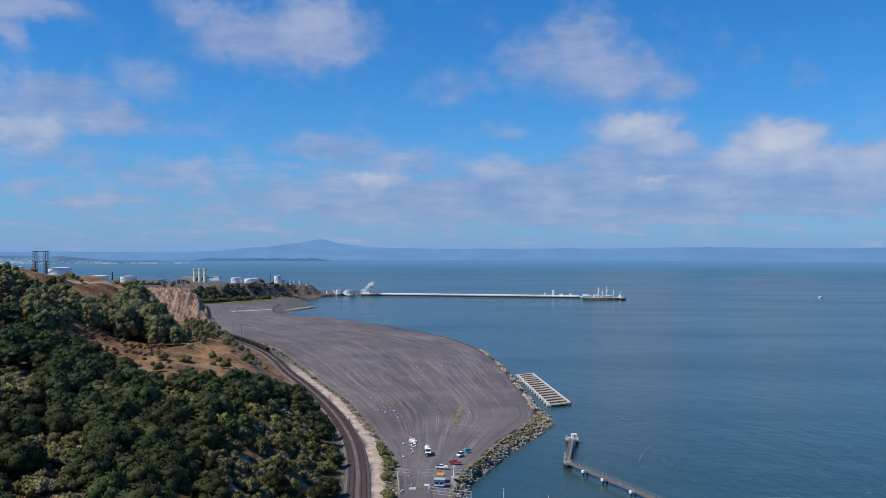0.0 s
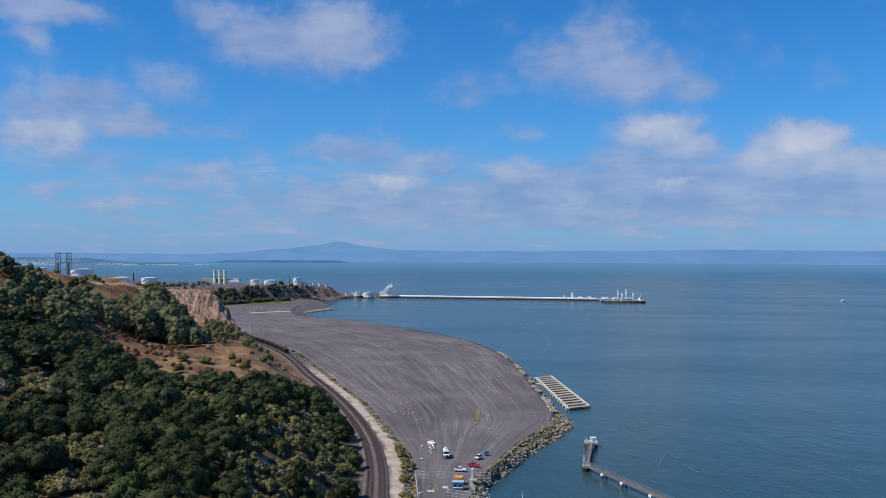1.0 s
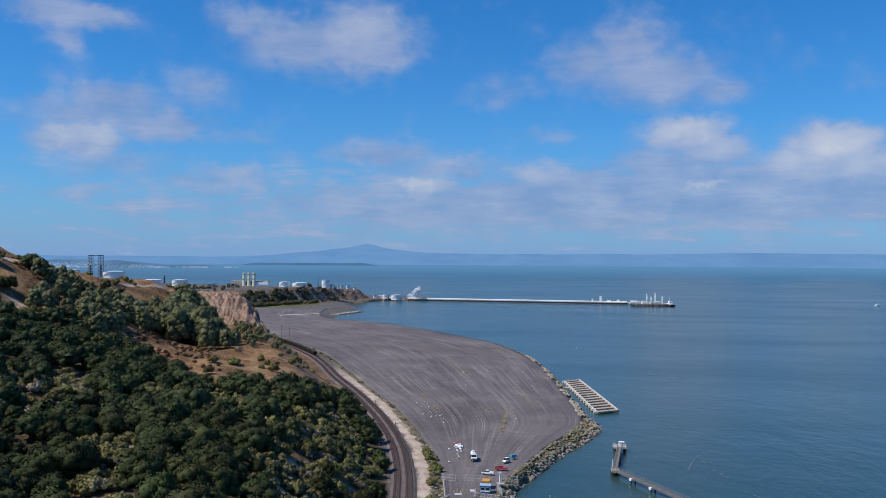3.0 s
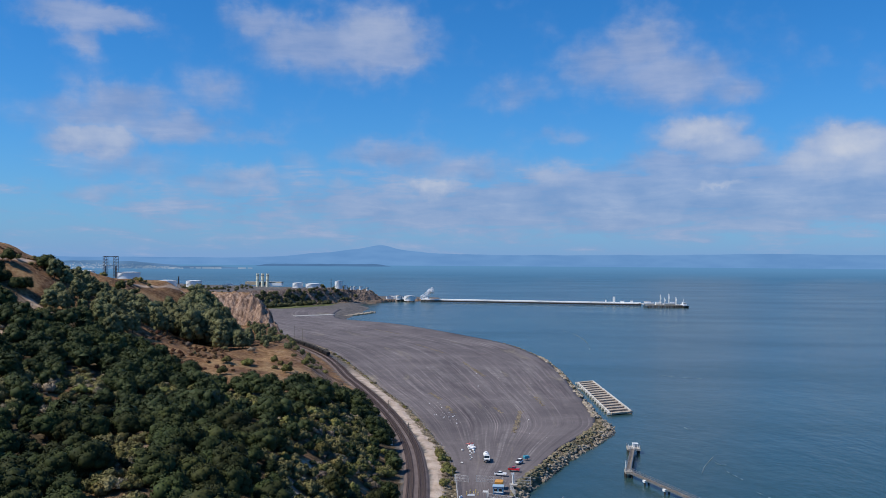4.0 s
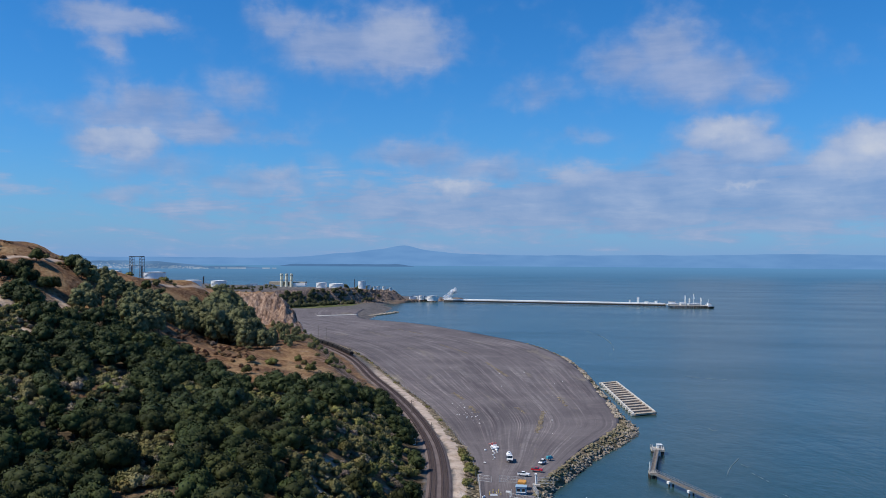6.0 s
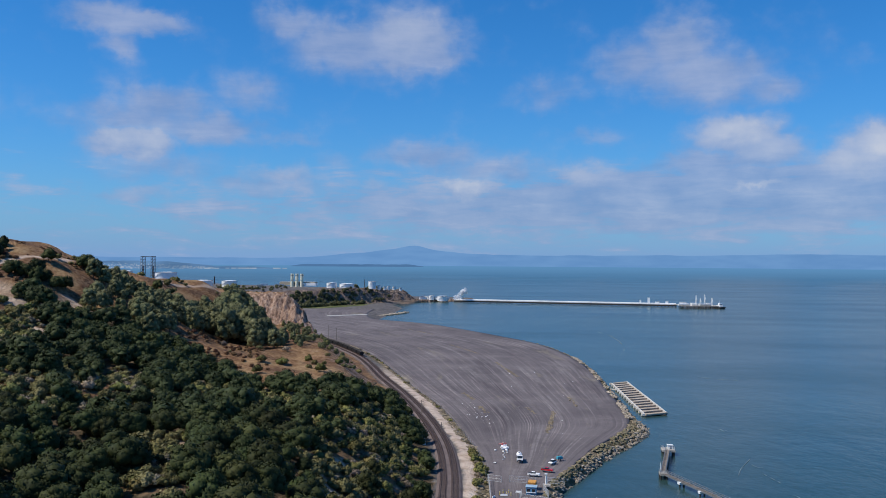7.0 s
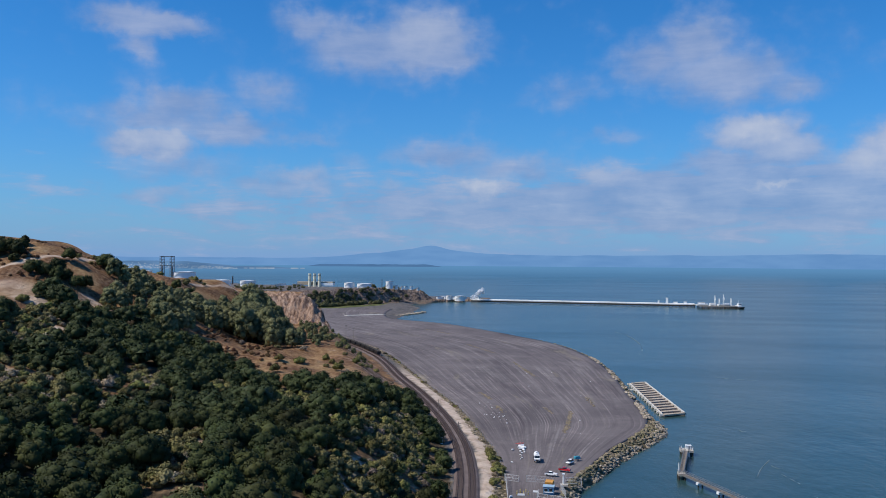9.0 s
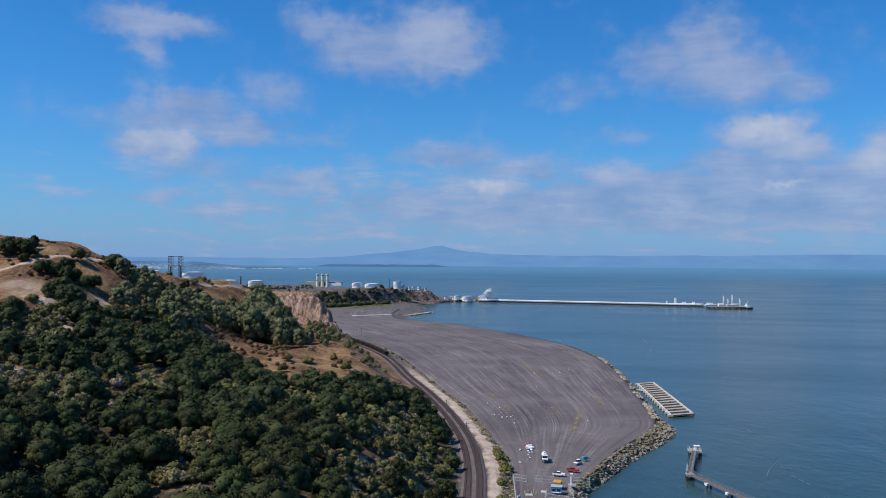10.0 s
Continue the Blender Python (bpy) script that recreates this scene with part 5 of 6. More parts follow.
part("floor", beam((W[0] + W[1]) / 2 - base + Vector((0, 0, -0.75)), (W[2] + W[3]) / 2 - base + Vector((0, 0, -0.75)), 11.4, 0.2), material("silted_timber", ((0.13, 0.095, 0.07), (0.22, 0.165, 0.12), (0.32, 0.25, 0.19)), 0.9, 0.3, 3.0, 0.3), wharf, "brown weathered timber floor")
part("gangway", beam(Vector((45.8, 541, 1.0)) - base, Vector((51.0, 536.5, 1.0)) - base, 1.2, 0.4), M_PALE, wharf)

# ---- catwalk and mooring platforms ----
walk_base = Vector((48, 330, 0))
catwalk = thing("catwalk", "long narrow steel catwalk with railings on piles over the water", "catwalk", pose(*walk_base))


def span(a, b, width=1.5, parent=catwalk, rail=True):
    """A truss walkway between two places."""
    a, b = Vector(a) - walk_base, Vector(b) - walk_base
    d = (b - a)
    n = max(2, int(d.length / 2.2))
    side = Vector((-d.y, d.x, 0)).normalized() * width / 2
    part("deck", beam(a, b, width, 0.14), M_WOOD, parent)
    for s in (-1, 1):
        part("girder", beam(a + side * s + Vector((0, 0, -0.35)), b + side * s + Vector((0, 0, -0.3)), 0.16, 0.45), M_STEEL, parent)
        if rail:
            for h in (0.6, 1.1):
                part("handrail", Geo().rod(a + side * s + Vector((0, 0, h)), b + side * s + Vector((0, 0, h)), 0.05, n=5), M_STEEL, parent)
            for i in range(n + 1):
                p = a.lerp(b, i / n) + side * s
                part("post", Geo().rod(p, p + Vector((0, 0, 1.1)), 0.05, n=5), M_STEEL, parent)
    for i in range(n):
        p, q = a.lerp(b, i / n), a.lerp(b, (i + 1) / n)
        part("brace", Geo().rod(p + side + Vector((0, 0, 0.1)), q + side + Vector((0, 0, 1.05)), 0.05, n=5), M_STEEL, parent)


ELBOW, HEAD, LOWER = Vector((46.8, 326, 2.2)), Vector((54.6, 367, 2.2)), Vector((74, 262, 2.2))
span(ELBOW, HEAD, 1.7)
span(ELBOW, LOWER, 1.5)
for p, wx, wy in ((HEAD, 5.2, 5.5), (ELBOW, 2.6, 4.0)):
    q = p - walk_base
    part("platform", Geo().box((q.x, q.y, q.z - 0.3), (wx, wy, 0.8)), M_CONC, catwalk)
    for dx in (-0.4, 0.4):
        for dy in (-0.4, 0.4):
            part("pile", Geo().rod((q.x + dx * wx, q.y + dy * wy, -5), (q.x + dx * wx, q.y + dy * wy, q.z - 0.6), 0.35, n=9), M_PILE, catwalk)
    for dx in (-0.48, 0.48):
        for k in range(4):
            y = q.y + (k / 3 - 0.5) * wy
            part("post", Geo().rod((q.x + dx * wx, y, q.z), (q.x + dx * wx, y, q.z + 1.1), 0.06, n=5), M_STEEL, catwalk)
        part("handrail", Geo().rod((q.x + dx * wx, q.y - wy / 2, q.z + 1.1), (q.x + dx * wx, q.y + wy / 2, q.z + 1.1), 0.05, n=5), M_STEEL, catwalk)
for t in (0.18, 0.36, 0.6, 0.85):
    q = ELBOW.lerp(LOWER, t) - walk_base
    part("pile_cap", Geo().box((q.x - 0.4, q.y, q.z - 0.75), (2.0, 1.4, 0.8), 0.4), M_WHITE, catwalk, "white pile cap")
    for dx in (-0.8, 0.6):
        part("pile", Geo().rod((q.x + dx, q.y, -5), (q.x + dx, q.y, q.z - 1.0), 0.3, n=8), M_PILE, catwalk)
hut = thing("mooring_hut", "small white hut on the mooring platform", "hut", pose(55.4, 367.6, 2.3) @ Matrix.Diagonal((0.8, 0.8, 0.8, 1)))
part("wall", Geo().box((0, 0, 0.9), (2.6, 2.2, 1.8)), M_WHITE, hut)
part("roof", Geo().box((0, 0, 1.9), (3.0, 2.6, 0.2)), M_WHITE, hut)
part("door", Geo().box((0.3, -1.12, 0.8), (0.8, 0.05, 1.5)), M_STEEL, hut)
for x, y, z, h in ((52.5, 366.5, 2.3, 1.4), (46.0, 327, 2.3, 3.4), (56.8, 365.2, 2.3, 1.2)):
    b = thing("mooring_post", "pale steel mooring post on the platform", "bollard", pose(x, y, z), "mooring posts")
    part("shaft", Geo().rod((0, 0, 0), (0, 0, h), 0.2, 0.16, 9), M_WHITE, b)
    part("cap", Geo().rod((0, 0, h), (0, 0, h + 0.12), 0.28, n=9), M_STEEL, b)


# ---- vehicles ----
def wheels(parent, xs_, half, r, width=0.24):
    for x in xs_:
        for s in (-1, 1):
            w = part("wheel", Geo().rod((x, s * (half - width), r), (x, s * half, r), r, n=16), M_RUBBER, parent)
            part("rim", Geo().rod((x, s * (half - 0.02), r), (x, s * (half + 0.015), r), r * 0.6, n=12), M_STEEL, w)


def car(name, label, m, color, cargo=False, long=4.7, tall=1.5):
    c = thing(name, label, "car", m)
    h = long / 2
    if cargo:  # pickup: open bed behind the cab
        low = [(-h, 0.45), (h - 0.1, 0.4), (h, 0.75), (h - 0.15, 1.02), (0.75, 1.1), (-h, 1.08)]
        cab = [(0.85, 1.05), (0.35, tall + 0.12), (-0.75, tall + 0.15), (-0.95, 1.05)]
    else:
        low = [(-h, 0.42), (h - 0.1, 0.38), (h, 0.7), (h - 0.2, 0.88), (0.85, 0.98), (-h + 0.25, 1.0), (-h, 0.85)]
        cab = [(1.0, 0.95), (0.2, tall), (-1.3, tall), (-h + 0.35, 0.98)]
    part("body", Geo().slab(low, 1.82, taper=0.94), color, c)
    part("cabin", Geo().slab(cab, 1.6, taper=0.82), M_GLASS, c, "dark glass cabin")
    top = [p for p in cab if p[1] > 1.2]
    part("roof", Geo().box(((top[0][0] + top[1][0]) / 2, 0, top[0][1] + 0.03), (abs(top[0][0] - top[1][0]) + 0.1, 1.34, 0.08)), color, c)
    if cargo:
        part("bed", Geo().box((-h / 2 - 0.45, 0, 1.1), (h - 1.05, 1.5, 0.06)), M_DARK, c)
    for s in (-0.62, 0.62):
        part("headlight", Geo().box((h - 0.04, s, 0.72), (0.1, 0.34, 0.14)), M_WHITE, c)
        part("tail_light", Geo().box((-h + 0.01, s * 1.15, 0.8), (0.06, 0.2, 0.16)), M_RED, c)
    part("bumper", Geo().box((h - 0.02, 0, 0.5), (0.14, 1.7, 0.2)), M_STEEL, c)
    part("bumper", Geo().box((-h + 0.02, 0, 0.5), (0.14, 1.7, 0.2)), M_STEEL, c)
    wheels(c, (-h + 0.9, h - 0.95), 0.92, 0.34)
    return c


Z0 = LOT_Z + 0.32
CAR_SIZE = Matrix.Diagonal((0.86, 0.86, 0.86, 1))
car("pickup", "red pickup truck parked on the asphalt lot", pose(4.6, 313.5, Z0, 0, 0, -14) @ CAR_SIZE, M_RED, True, 4.9)
car("pickup", "white pickup truck parked beside the fence", pose(-0.2, 306.5, Z0, 0, 0, -8) @ CAR_SIZE, M_WHITE, True, 5.0)
car("suv", "white sport utility car on the asphalt lot", pose(6.6, 325.5, Z0, 0, 0, -118) @ CAR_SIZE, M_WHITE, False, 4.6, 1.75)

truck = thing("tank_truck", "white tank truck parked facing the gate", "truck", pose(-5.6, 328.5, Z0, 0, 0, -86))
part("chassis", Geo().box((0, 0, 0.62), (6.8, 1.0, 0.24)), M_DARK, truck)
part("cab", Geo().slab([(1.5, 0.7), (3.4, 0.7), (3.5, 1.25), (2.75, 1.45), (2.5, 2.5), (1.5, 2.55)], 2.2, taper=0.9), M_WHITE, truck)
part("windscreen", Geo().slab([(2.6, 1.5), (2.78, 1.5), (2.58, 2.35), (2.4, 2.35)], 1.86), M_GLASS, truck)
for s in (-1, 1):
    part("side_window", Geo().box((2.0, s * 1.06, 1.95), (0.75, 0.06, 0.6)), M_GLASS, truck)
    part("headlight", Geo().box((3.47, s * 0.8, 1.0), (0.08, 0.3, 0.2)), M_STEEL, truck)
part("tank", Geo().rod((-3.3, 0, 1.75), (1.3, 0, 1.75), 1.02, n=18), M_WHITE, truck, "white cylindrical tank", smooth=False)
part("hatch", Geo().rod((-1.0, 0, 2.7), (-1.0, 0, 2.95), 0.32, n=10), M_STEEL, truck)
part("grille", Geo().box((3.5, 0, 0.95), (0.06, 1.1, 0.4)), M_DARK, truck)
wheels(truck, (-2.6, -1.5, 2.5), 1.12, 0.48, 0.3)

comp = thing("compressor", "small teal towed compressor on wheels", "compressor", pose(9.4, 331.5, Z0, 0, 0, 30))
part("housing", Geo().slab([(-1.1, 0.5), (1.1, 0.5), (1.1, 1.2), (0.8, 1.5), (-0.9, 1.5), (-1.1, 1.2)], 1.3, taper=0.85), M_TEAL, comp)
part("tow_bar", Geo().rod((1.1, 0, 0.5), (2.3, 0, 0.35), 0.06, n=6), M_DARK, comp)
part("exhaust", Geo().rod((-0.4, 0.3, 1.5), (-0.4, 0.3, 1.9), 0.06, n=6), M_DARK, comp)
wheels(comp, (0.0,), 0.82, 0.3, 0.18)

slab = thing("concrete_slab", "long pale concrete slab at the lot's far end", "slab", pose(-249, 1142, LOT_Z + 0.12, 0, 0, 40))
part("body", Geo().box((0, 0, 0.1), (58, 8.0, 0.5), 0.0, 0.98), M_PALE, slab)
part("kerb", Geo().box((0, 3.6, 0.45), (58, 0.5, 0.25)), M_CONC, slab)

# ---- scrap on the lot ----
srng = np.random.RandomState(21)
for i, (x, y, l, w, h, a) in enumerate(((-12.6, 352.5, 3.4, 1.0, 0.6, 0.1), (-11.3, 350.4, 3.8, 0.9, 0.7, -0.1), (-12.2, 348.0, 3.0, 0.8, 0.6, 0.05), (-11.0, 346.0, 2.4, 0.7, 0.5, -0.2), (-12.2, 343.6, 1.6, 0.6, 0.4, 0.1), (-15.4, 345.5, 1.3, 0.8, 0.5, 0.3), (-11.6, 340.6, 1.4, 0.5, 0.3, 0.0), (-12.0, 337.2, 1.2, 0.5, 0.3, 0.2), (-14.6, 324.5, 1.5, 0.6, 0.3, 0.05), (-11.8, 351.6, 2.6, 0.8, 1.1, 0.4), (-11.4, 348.8, 2.6, 0.8, 0.9, 0.9), (-10.9, 349.8, 2.0, 0.6, 0.6, 0.2), (-10.6, 342.2, 1.1, 0.5, 0.4, 0), (-11.5, 335.0, 0.9, 0.5, 0.3, 0), (-11.2, 332.4, 1.0, 0.5, 0.3, 0), (-11.7, 330.0, 0.9, 0.4, 0.3, 0), (-13.2, 350.8, 1.5, 0.6, 0.5, 0))):
    l, a = l * 0.62, srng.uniform(-1.0, 1.0)
    b = thing("barrier", "white plastic road barrier lying on the asphalt", "barrier", pose(x, y, Z0 - 0.12, 0, 0, math.degrees(a)), "scrap barriers")
    part("body", Geo().slab([(-l / 2, 0), (l / 2, 0), (l / 2 - 0.1, h), (-l / 2 + 0.1, h)], w, taper=0.5), M_WHITE, b)
    part("foot", Geo().box((0, 0, 0.06), (l * 1.02, w * 1.15, 0.12)), M_STEEL, b)
for x, y, a in ((-13.4, 356.6, 20), (-11.9, 356.0, 75), (-12.8, 354.6, 130)):
    b = thing("scrap_frame", "bent red steel frame lying by the barriers", "scrap frame", pose(x, y, Z0, 0, 0, a), "red scrap")
    part("tube", Geo().rod((-1.4, 0, 0.15), (1.4, 0.2, 0.5), 0.09, n=6), M_RED, b)
    part("tube", Geo().rod((-1.0, 0.5, 0.1), (0.6, -0.4, 0.7), 0.09, n=6), M_RED, b)
for i in range(40):
    x, y = srng.uniform(-30, 30), srng.uniform(330, 640)
    if i > 14:
        t = srng.rand()
        x, y = -36 + 16 * t + srng.normal(0, 2.2), 459 - 57 * t + srng.normal(0, 4)
    if x < inner_x(y) + 4 or x > outer_x(y) - 4:
        x = float(inner_x(y)) + srng.uniform(4, 20)
    r = srng.uniform(0.1, 0.27)
    ob = tagged(new("rubble_piece", Geo().box((0, 0, 0), (r * 2.4, r * 1.8, r), srng.uniform(0, 3), 0.7).mesh("rubble_piece", M_WHITE if i % 3 else M_CONC)), "pale chunk of rubble on the asphalt", "rubble", "lot rubble")
    ob.location = (x, y, LOT_Z + 0.25 + r * 0.4)

# ---- gate yard ----
hut = thing("guard_hut", "blue guard hut with dark windows at the gate", "hut", pose(-0.9, 283.5, LOT_Z + 0.1, 0, 0, -4) @ Matrix.Diagonal((0.86, 0.86, 0.86, 1)))
part("wall", Geo().box((0, 0, 1.4), (3.8, 3.0, 2.8)), M_BLUE, hut)
part("roof", Geo().box((0, 0, 2.92), (4.3, 3.5, 0.2)), paint("pale_blue_roof", (0.32, 0.46, 0.56), 0.6), hut)
for x in (-0.95, 0.85):
    w = part("window", Geo().box((x, -1.53, 1.7), (1.15, 0.06, 1.1)), M_GLASS, hut)
    for z in (1.1, 2.3):
        part("frame", Geo().box((x, -1.52, z), (1.35, 0.1, 0.1)), M_WHITE, w)
part("door", Geo().box((1.93, 0.2, 1.1), (0.06, 0.9, 2.0)), M_WHITE, hut)
part("sill", Geo().box((0, -1.7, 0.9), (3.6, 0.35, 0.08)), M_WHITE, hut)
cont = thing("storage_container", "orange-tan storage container behind the guard hut", "container", pose(-0.7, 289.6, LOT_Z + 0.1, 0, 0, -6) @ Matrix.Diagonal((0.85, 0.8, 0.9, 1)))
part("box", Geo().box((0, 0, 1.45), (3.0, 4.6, 2.6)), M_ORANGE, cont)
for k in range(8):
    part("rib", Geo().box((-1.3 + k * 0.37, -2.32, 1.45), (0.14, 0.08, 2.4)), M_ORANGE, cont)
part("roof", Geo().box((0, 0, 2.8), (3.06, 4.66, 0.12)), M_ORANGE, cont)
part("skid", Geo().box((0, 0, 0.08), (2.6, 4.4, 0.16)), M_DARK, cont)
ped = thing("lamp_pedestal", "white steel pedestal with a lamp on a concrete pad", "pedestal", pose(3.9, 294.5, LOT_Z + 0.1))
part("pad", Geo().box((0.2, -0.3, 0.25), (2.6, 2.4, 0.5)), M_CONC, ped)
part("column", Geo().rod((0, 0, 0.5), (0, 0, 3.6), 0.3, 0.26, 12), M_WHITE, ped)
part("head", Geo().box((0, 0, 3.8), (0.9, 0.6, 0.5)), M_WHITE, ped)


M_GALV = paint("galvanised_steel", (0.5, 0.51, 0.52), 0.5, 0.1)


def fence(a, b, label, gap=3.0, h=2.2, gate=False):
    a, b = Vector((*a, 0)), Vector((*b, 0))
    f = thing("chain_link_fence", label, "fence", pose(a.x, a.y, LOT_Z), "gate fences")
    d = b - a
    n = max(1, int(d.length / gap))
    for i in range(n + 1):
        p = d * (i / n)
        part("post", Geo().rod((p.x, p.y, -0.4), (p.x, p.y, h), 0.08, n=6), M_GALV, f)
    for z in (0.15, h * 0.5, h - 0.05):
        part("rail", Geo().rod((0, 0, z), (d.x, d.y, z), 0.045, n=5), M_GALV, f)
    wire = Geo()
    m = int(d.length / 0.5)
    for i in range(m):
        p, q = d * (i / m), d * ((i + 1) / m)
        wire.rod((p.x, p.y, 0.1), (q.x, q.y, h - 0.05), 0.015, n=3, cap=False)
        wire.rod((q.x, q.y, 0.1), (p.x, p.y, h - 0.05), 0.015, n=3, cap=False)
    part("wire_mesh", wire, M_GALV, f)
    return f


fence((-16, 299), (-11, 297), "grey chain-link fence beside the gate")
fence((-8.5, 298), (0.5, 297), "grey chain-link fence across the lot")
fence((4.5, 297.5), (10, 297), "grey chain-link fence running to the rocks")
fence((-15.6, 299), (-13.4, 272), "grey chain-link fence along the verge")
fence((-4.0, 281), (-4.6, 276), "grey chain-link fence beside the hut")
fence((-4.6, 276), (9, 270), "grey chain-link fence on the shore side")
fence((3.0, 289), (4.5, 280), "grey chain-link fence beside the hut")
for i, (x, y) in enumerate(((-11.0, 281.5), (-10.0, 283.5), (-8.8, 281.2), (-8.2, 284.0), (-7.4, 281.0))):
    b = thing("bollard", "yellow steel bollard by the gate", "bollard", pose(x, y, LOT_Z), "gate bollards")
    part("post", Geo().rod((0, 0, -0.2), (0, 0, 1.2), 0.13, n=9), M_YELLOW, b)
    part("band", Geo().rod((0, 0, 0.85), (0, 0, 1.0), 0.14, n=9), M_WHITE, b)
for x, y, l, a in ((-9.6, 280, 2.4, 5), (-5.0, 284.4, 2.0, -8), (-12.8, 277.5, 1.6, 60)):
    b = thing("barrier", "white road barrier beside the gate", "barrier", pose(x, y, LOT_Z + 0.08, 0, 0, a), "gate barriers")
    part("body", Geo().slab([(-l / 2, 0), (l / 2, 0), (l / 2 - 0.1, 0.6), (-l / 2 + 0.1, 0.6)], 0.5, taper=0.5), M_WHITE, b)
    part("foot", Geo().box((0, 0, 0.05), (l * 1.02, 0.6, 0.1)), M_STEEL, b)
# fence along the dirt road
f = thing("verge_fence", "thin wire fence on steel posts along the lot", "fence", pose(0, 0, 0))
vp = []
for y in np.arange(304, 700, 4.0):
    x = float(inner_x(y)) - 0.5
    z = float(ground_z(x, y))
    vp.append(Vector((x, y, z)))
    part("post", Geo().rod((x, y, z - 0.3), (x, y, z + 1.7), 0.06, n=5), M_STEEL, f)
for h in (0.6, 1.1, 1.6):
    g = Geo()
    for p, q in zip(vp, vp[1:]):
        g.rod(p + Vector((0, 0, h)), q + Vector((0, 0, h)), 0.018, n=3, cap=False)
    part("wire", g, M_STEEL, f)
# signal cabinets and poles by the track
for x, y, s in ((-42.5, 353, 1.3), (-41.2, 346, 1.0), (-43.6, 360, 0.9)):
    b = thing("signal_cabinet", "white railway signal cabinet beside the track", "cabinet", pose(x - 3.0, y, float(ground_z(x - 3.0, y)) - 0.1, 0, 0, 15), "signal cabinets")
    part("body", Geo().box((0, 0, 0.9 * s), (1.6 * s, 2.2 * s, 1.8 * s)), M_WHITE, b)
    part("roof", Geo().box((0, 0, 1.85 * s), (1.8 * s, 2.4 * s, 0.12)), M_STEEL, b)
    part("door", Geo().box((0.82 * s, 0, 0.9 * s), (0.05, 1.4 * s, 1.5 * s)), M_STEEL, b)
for x, y, h in ((-187, 752, 16), (-176, 735, 15), (-118, 590, 8), (-60, 415, 7), (-45, 365, 6)):
    b = thing("utility_pole", "grey wooden utility pole beside the railway", "pole", pose(x + 6, y, float(ground_z(x + 6, y)) - 0.3), "utility poles")
    part("shaft", Geo().rod((0, 0, 0), (0, 0, h), 0.18, 0.12, 8), M_WOOD, b)
    part("crossarm", Geo().box((0, 0, h - 0.8), (2.4, 0.14, 0.14), 0.5), M_WOOD, b)


# ---- marine terminal ----
pier = thing("pier", "long white pipe trestle on piles reaching into the bay", "pier")
PA, PB = Vector((-150, 1614, 4.2)), Vector((241, 1541, 4.2))
part("deck", beam(PA, PB, 9, 0.9), M_WHITE, pier)
# near-black strip that closes the side below the deck and covers the piles
part("edge_beam", beam(PA + Vector((-0.8, -4.6, -1.9)), PB + Vector((-0.8, -4.6, -1.9)), 0.6, 2.8), M_PILE, pier, "dark strip along the pier below its deck")
for k, (off, r) in enumerate(((-3.2, 0.55), (-1.6, 0.7), (0.2, 0.55), (1.8, 0.7), (3.3, 0.5))):
    d = (PB - PA).normalized()
    s = Vector((-d.y, d.x, 0)) * off
    part("pipe", Geo().rod(PA + s + Vector((0, 0, 1.2)), PB + s + Vector((0, 0, 1.2)), r, n=8), M_WHITE if k != 2 else M_STEEL, pier)
for i in range(66):
    p = PA.lerp(PB, i / 65)
    part("bent", beam(p + Vector((-0.7, -3.8, -1.0)), p + Vector((0.7, 3.8, -1.0)), 1.0, 1.0), M_CONC, pier)
    for s in (-3.5, 3.5):
        part("pile", Geo().rod((p.x, p.y + s, -5), (p.x, p.y + s, 3.6), 0.5, n=6), M_PILE, pier)
part("link_deck", beam(PB, Vector((262, 1508, 4.2)), 10, 0.9), M_CONC, pier)
for t in (0.2, 0.5, 0.8):
    p = PB.lerp(Vector((262, 1508, 4.2)), t)
    part("pile", Geo().rod((p.x, p.y, -5), (p.x, p.y, 3.8), 0.6, n=6), M_PILE, pier)
term = thing("loading_platform", "dark-piled loading platform with white decks at the pier's end", "platform", pose(272, 1502, -1.5, 0, 0, 8))
part("deck", Geo().box((0, 0, 5.6), (62, 22, 1.0), -0.05), M_CONC, term)
for i in range(20):
    part("fender_pile", Geo().rod((-27 + i * 3.0, -11.8, -3), (-27 + i * 3.0, -11.8, 6.0), 0.5, n=6), M_WOOD, term)
for i in range(15):
    for y in (-10, -3, 4, 10):
        part("pile", Geo().rod((-28 + i * 4.1, y, -5), (-28 + i * 4.1, y, 5.2), 0.6, n=6), M_PILE, term)
for x, y, w, d_, h in ((-22, 4, 14, 7, 3.2), (-6, 5, 10, 6, 4.2), (8, 3, 12, 7, 2.8), (19, 5, 8, 6, 3.6), (-30, 2, 7, 5, 2.4)):
    part("pipe_rack", Geo().box((x, y, 6.1 + h / 2), (w, d_, h)), M_WHITE, term, "white pipework and valve rack")
    for k in range(4):
        part("pipe", Geo().rod((x - w / 2, y - d_ / 2 - 0.6 - k * 0.5, 6.5 + k * 0.3), (x + w / 2, y - d_ / 2 - 0.6 - k * 0.5, 6.5 + k * 0.3), 0.22, n=6), M_STEEL, term)
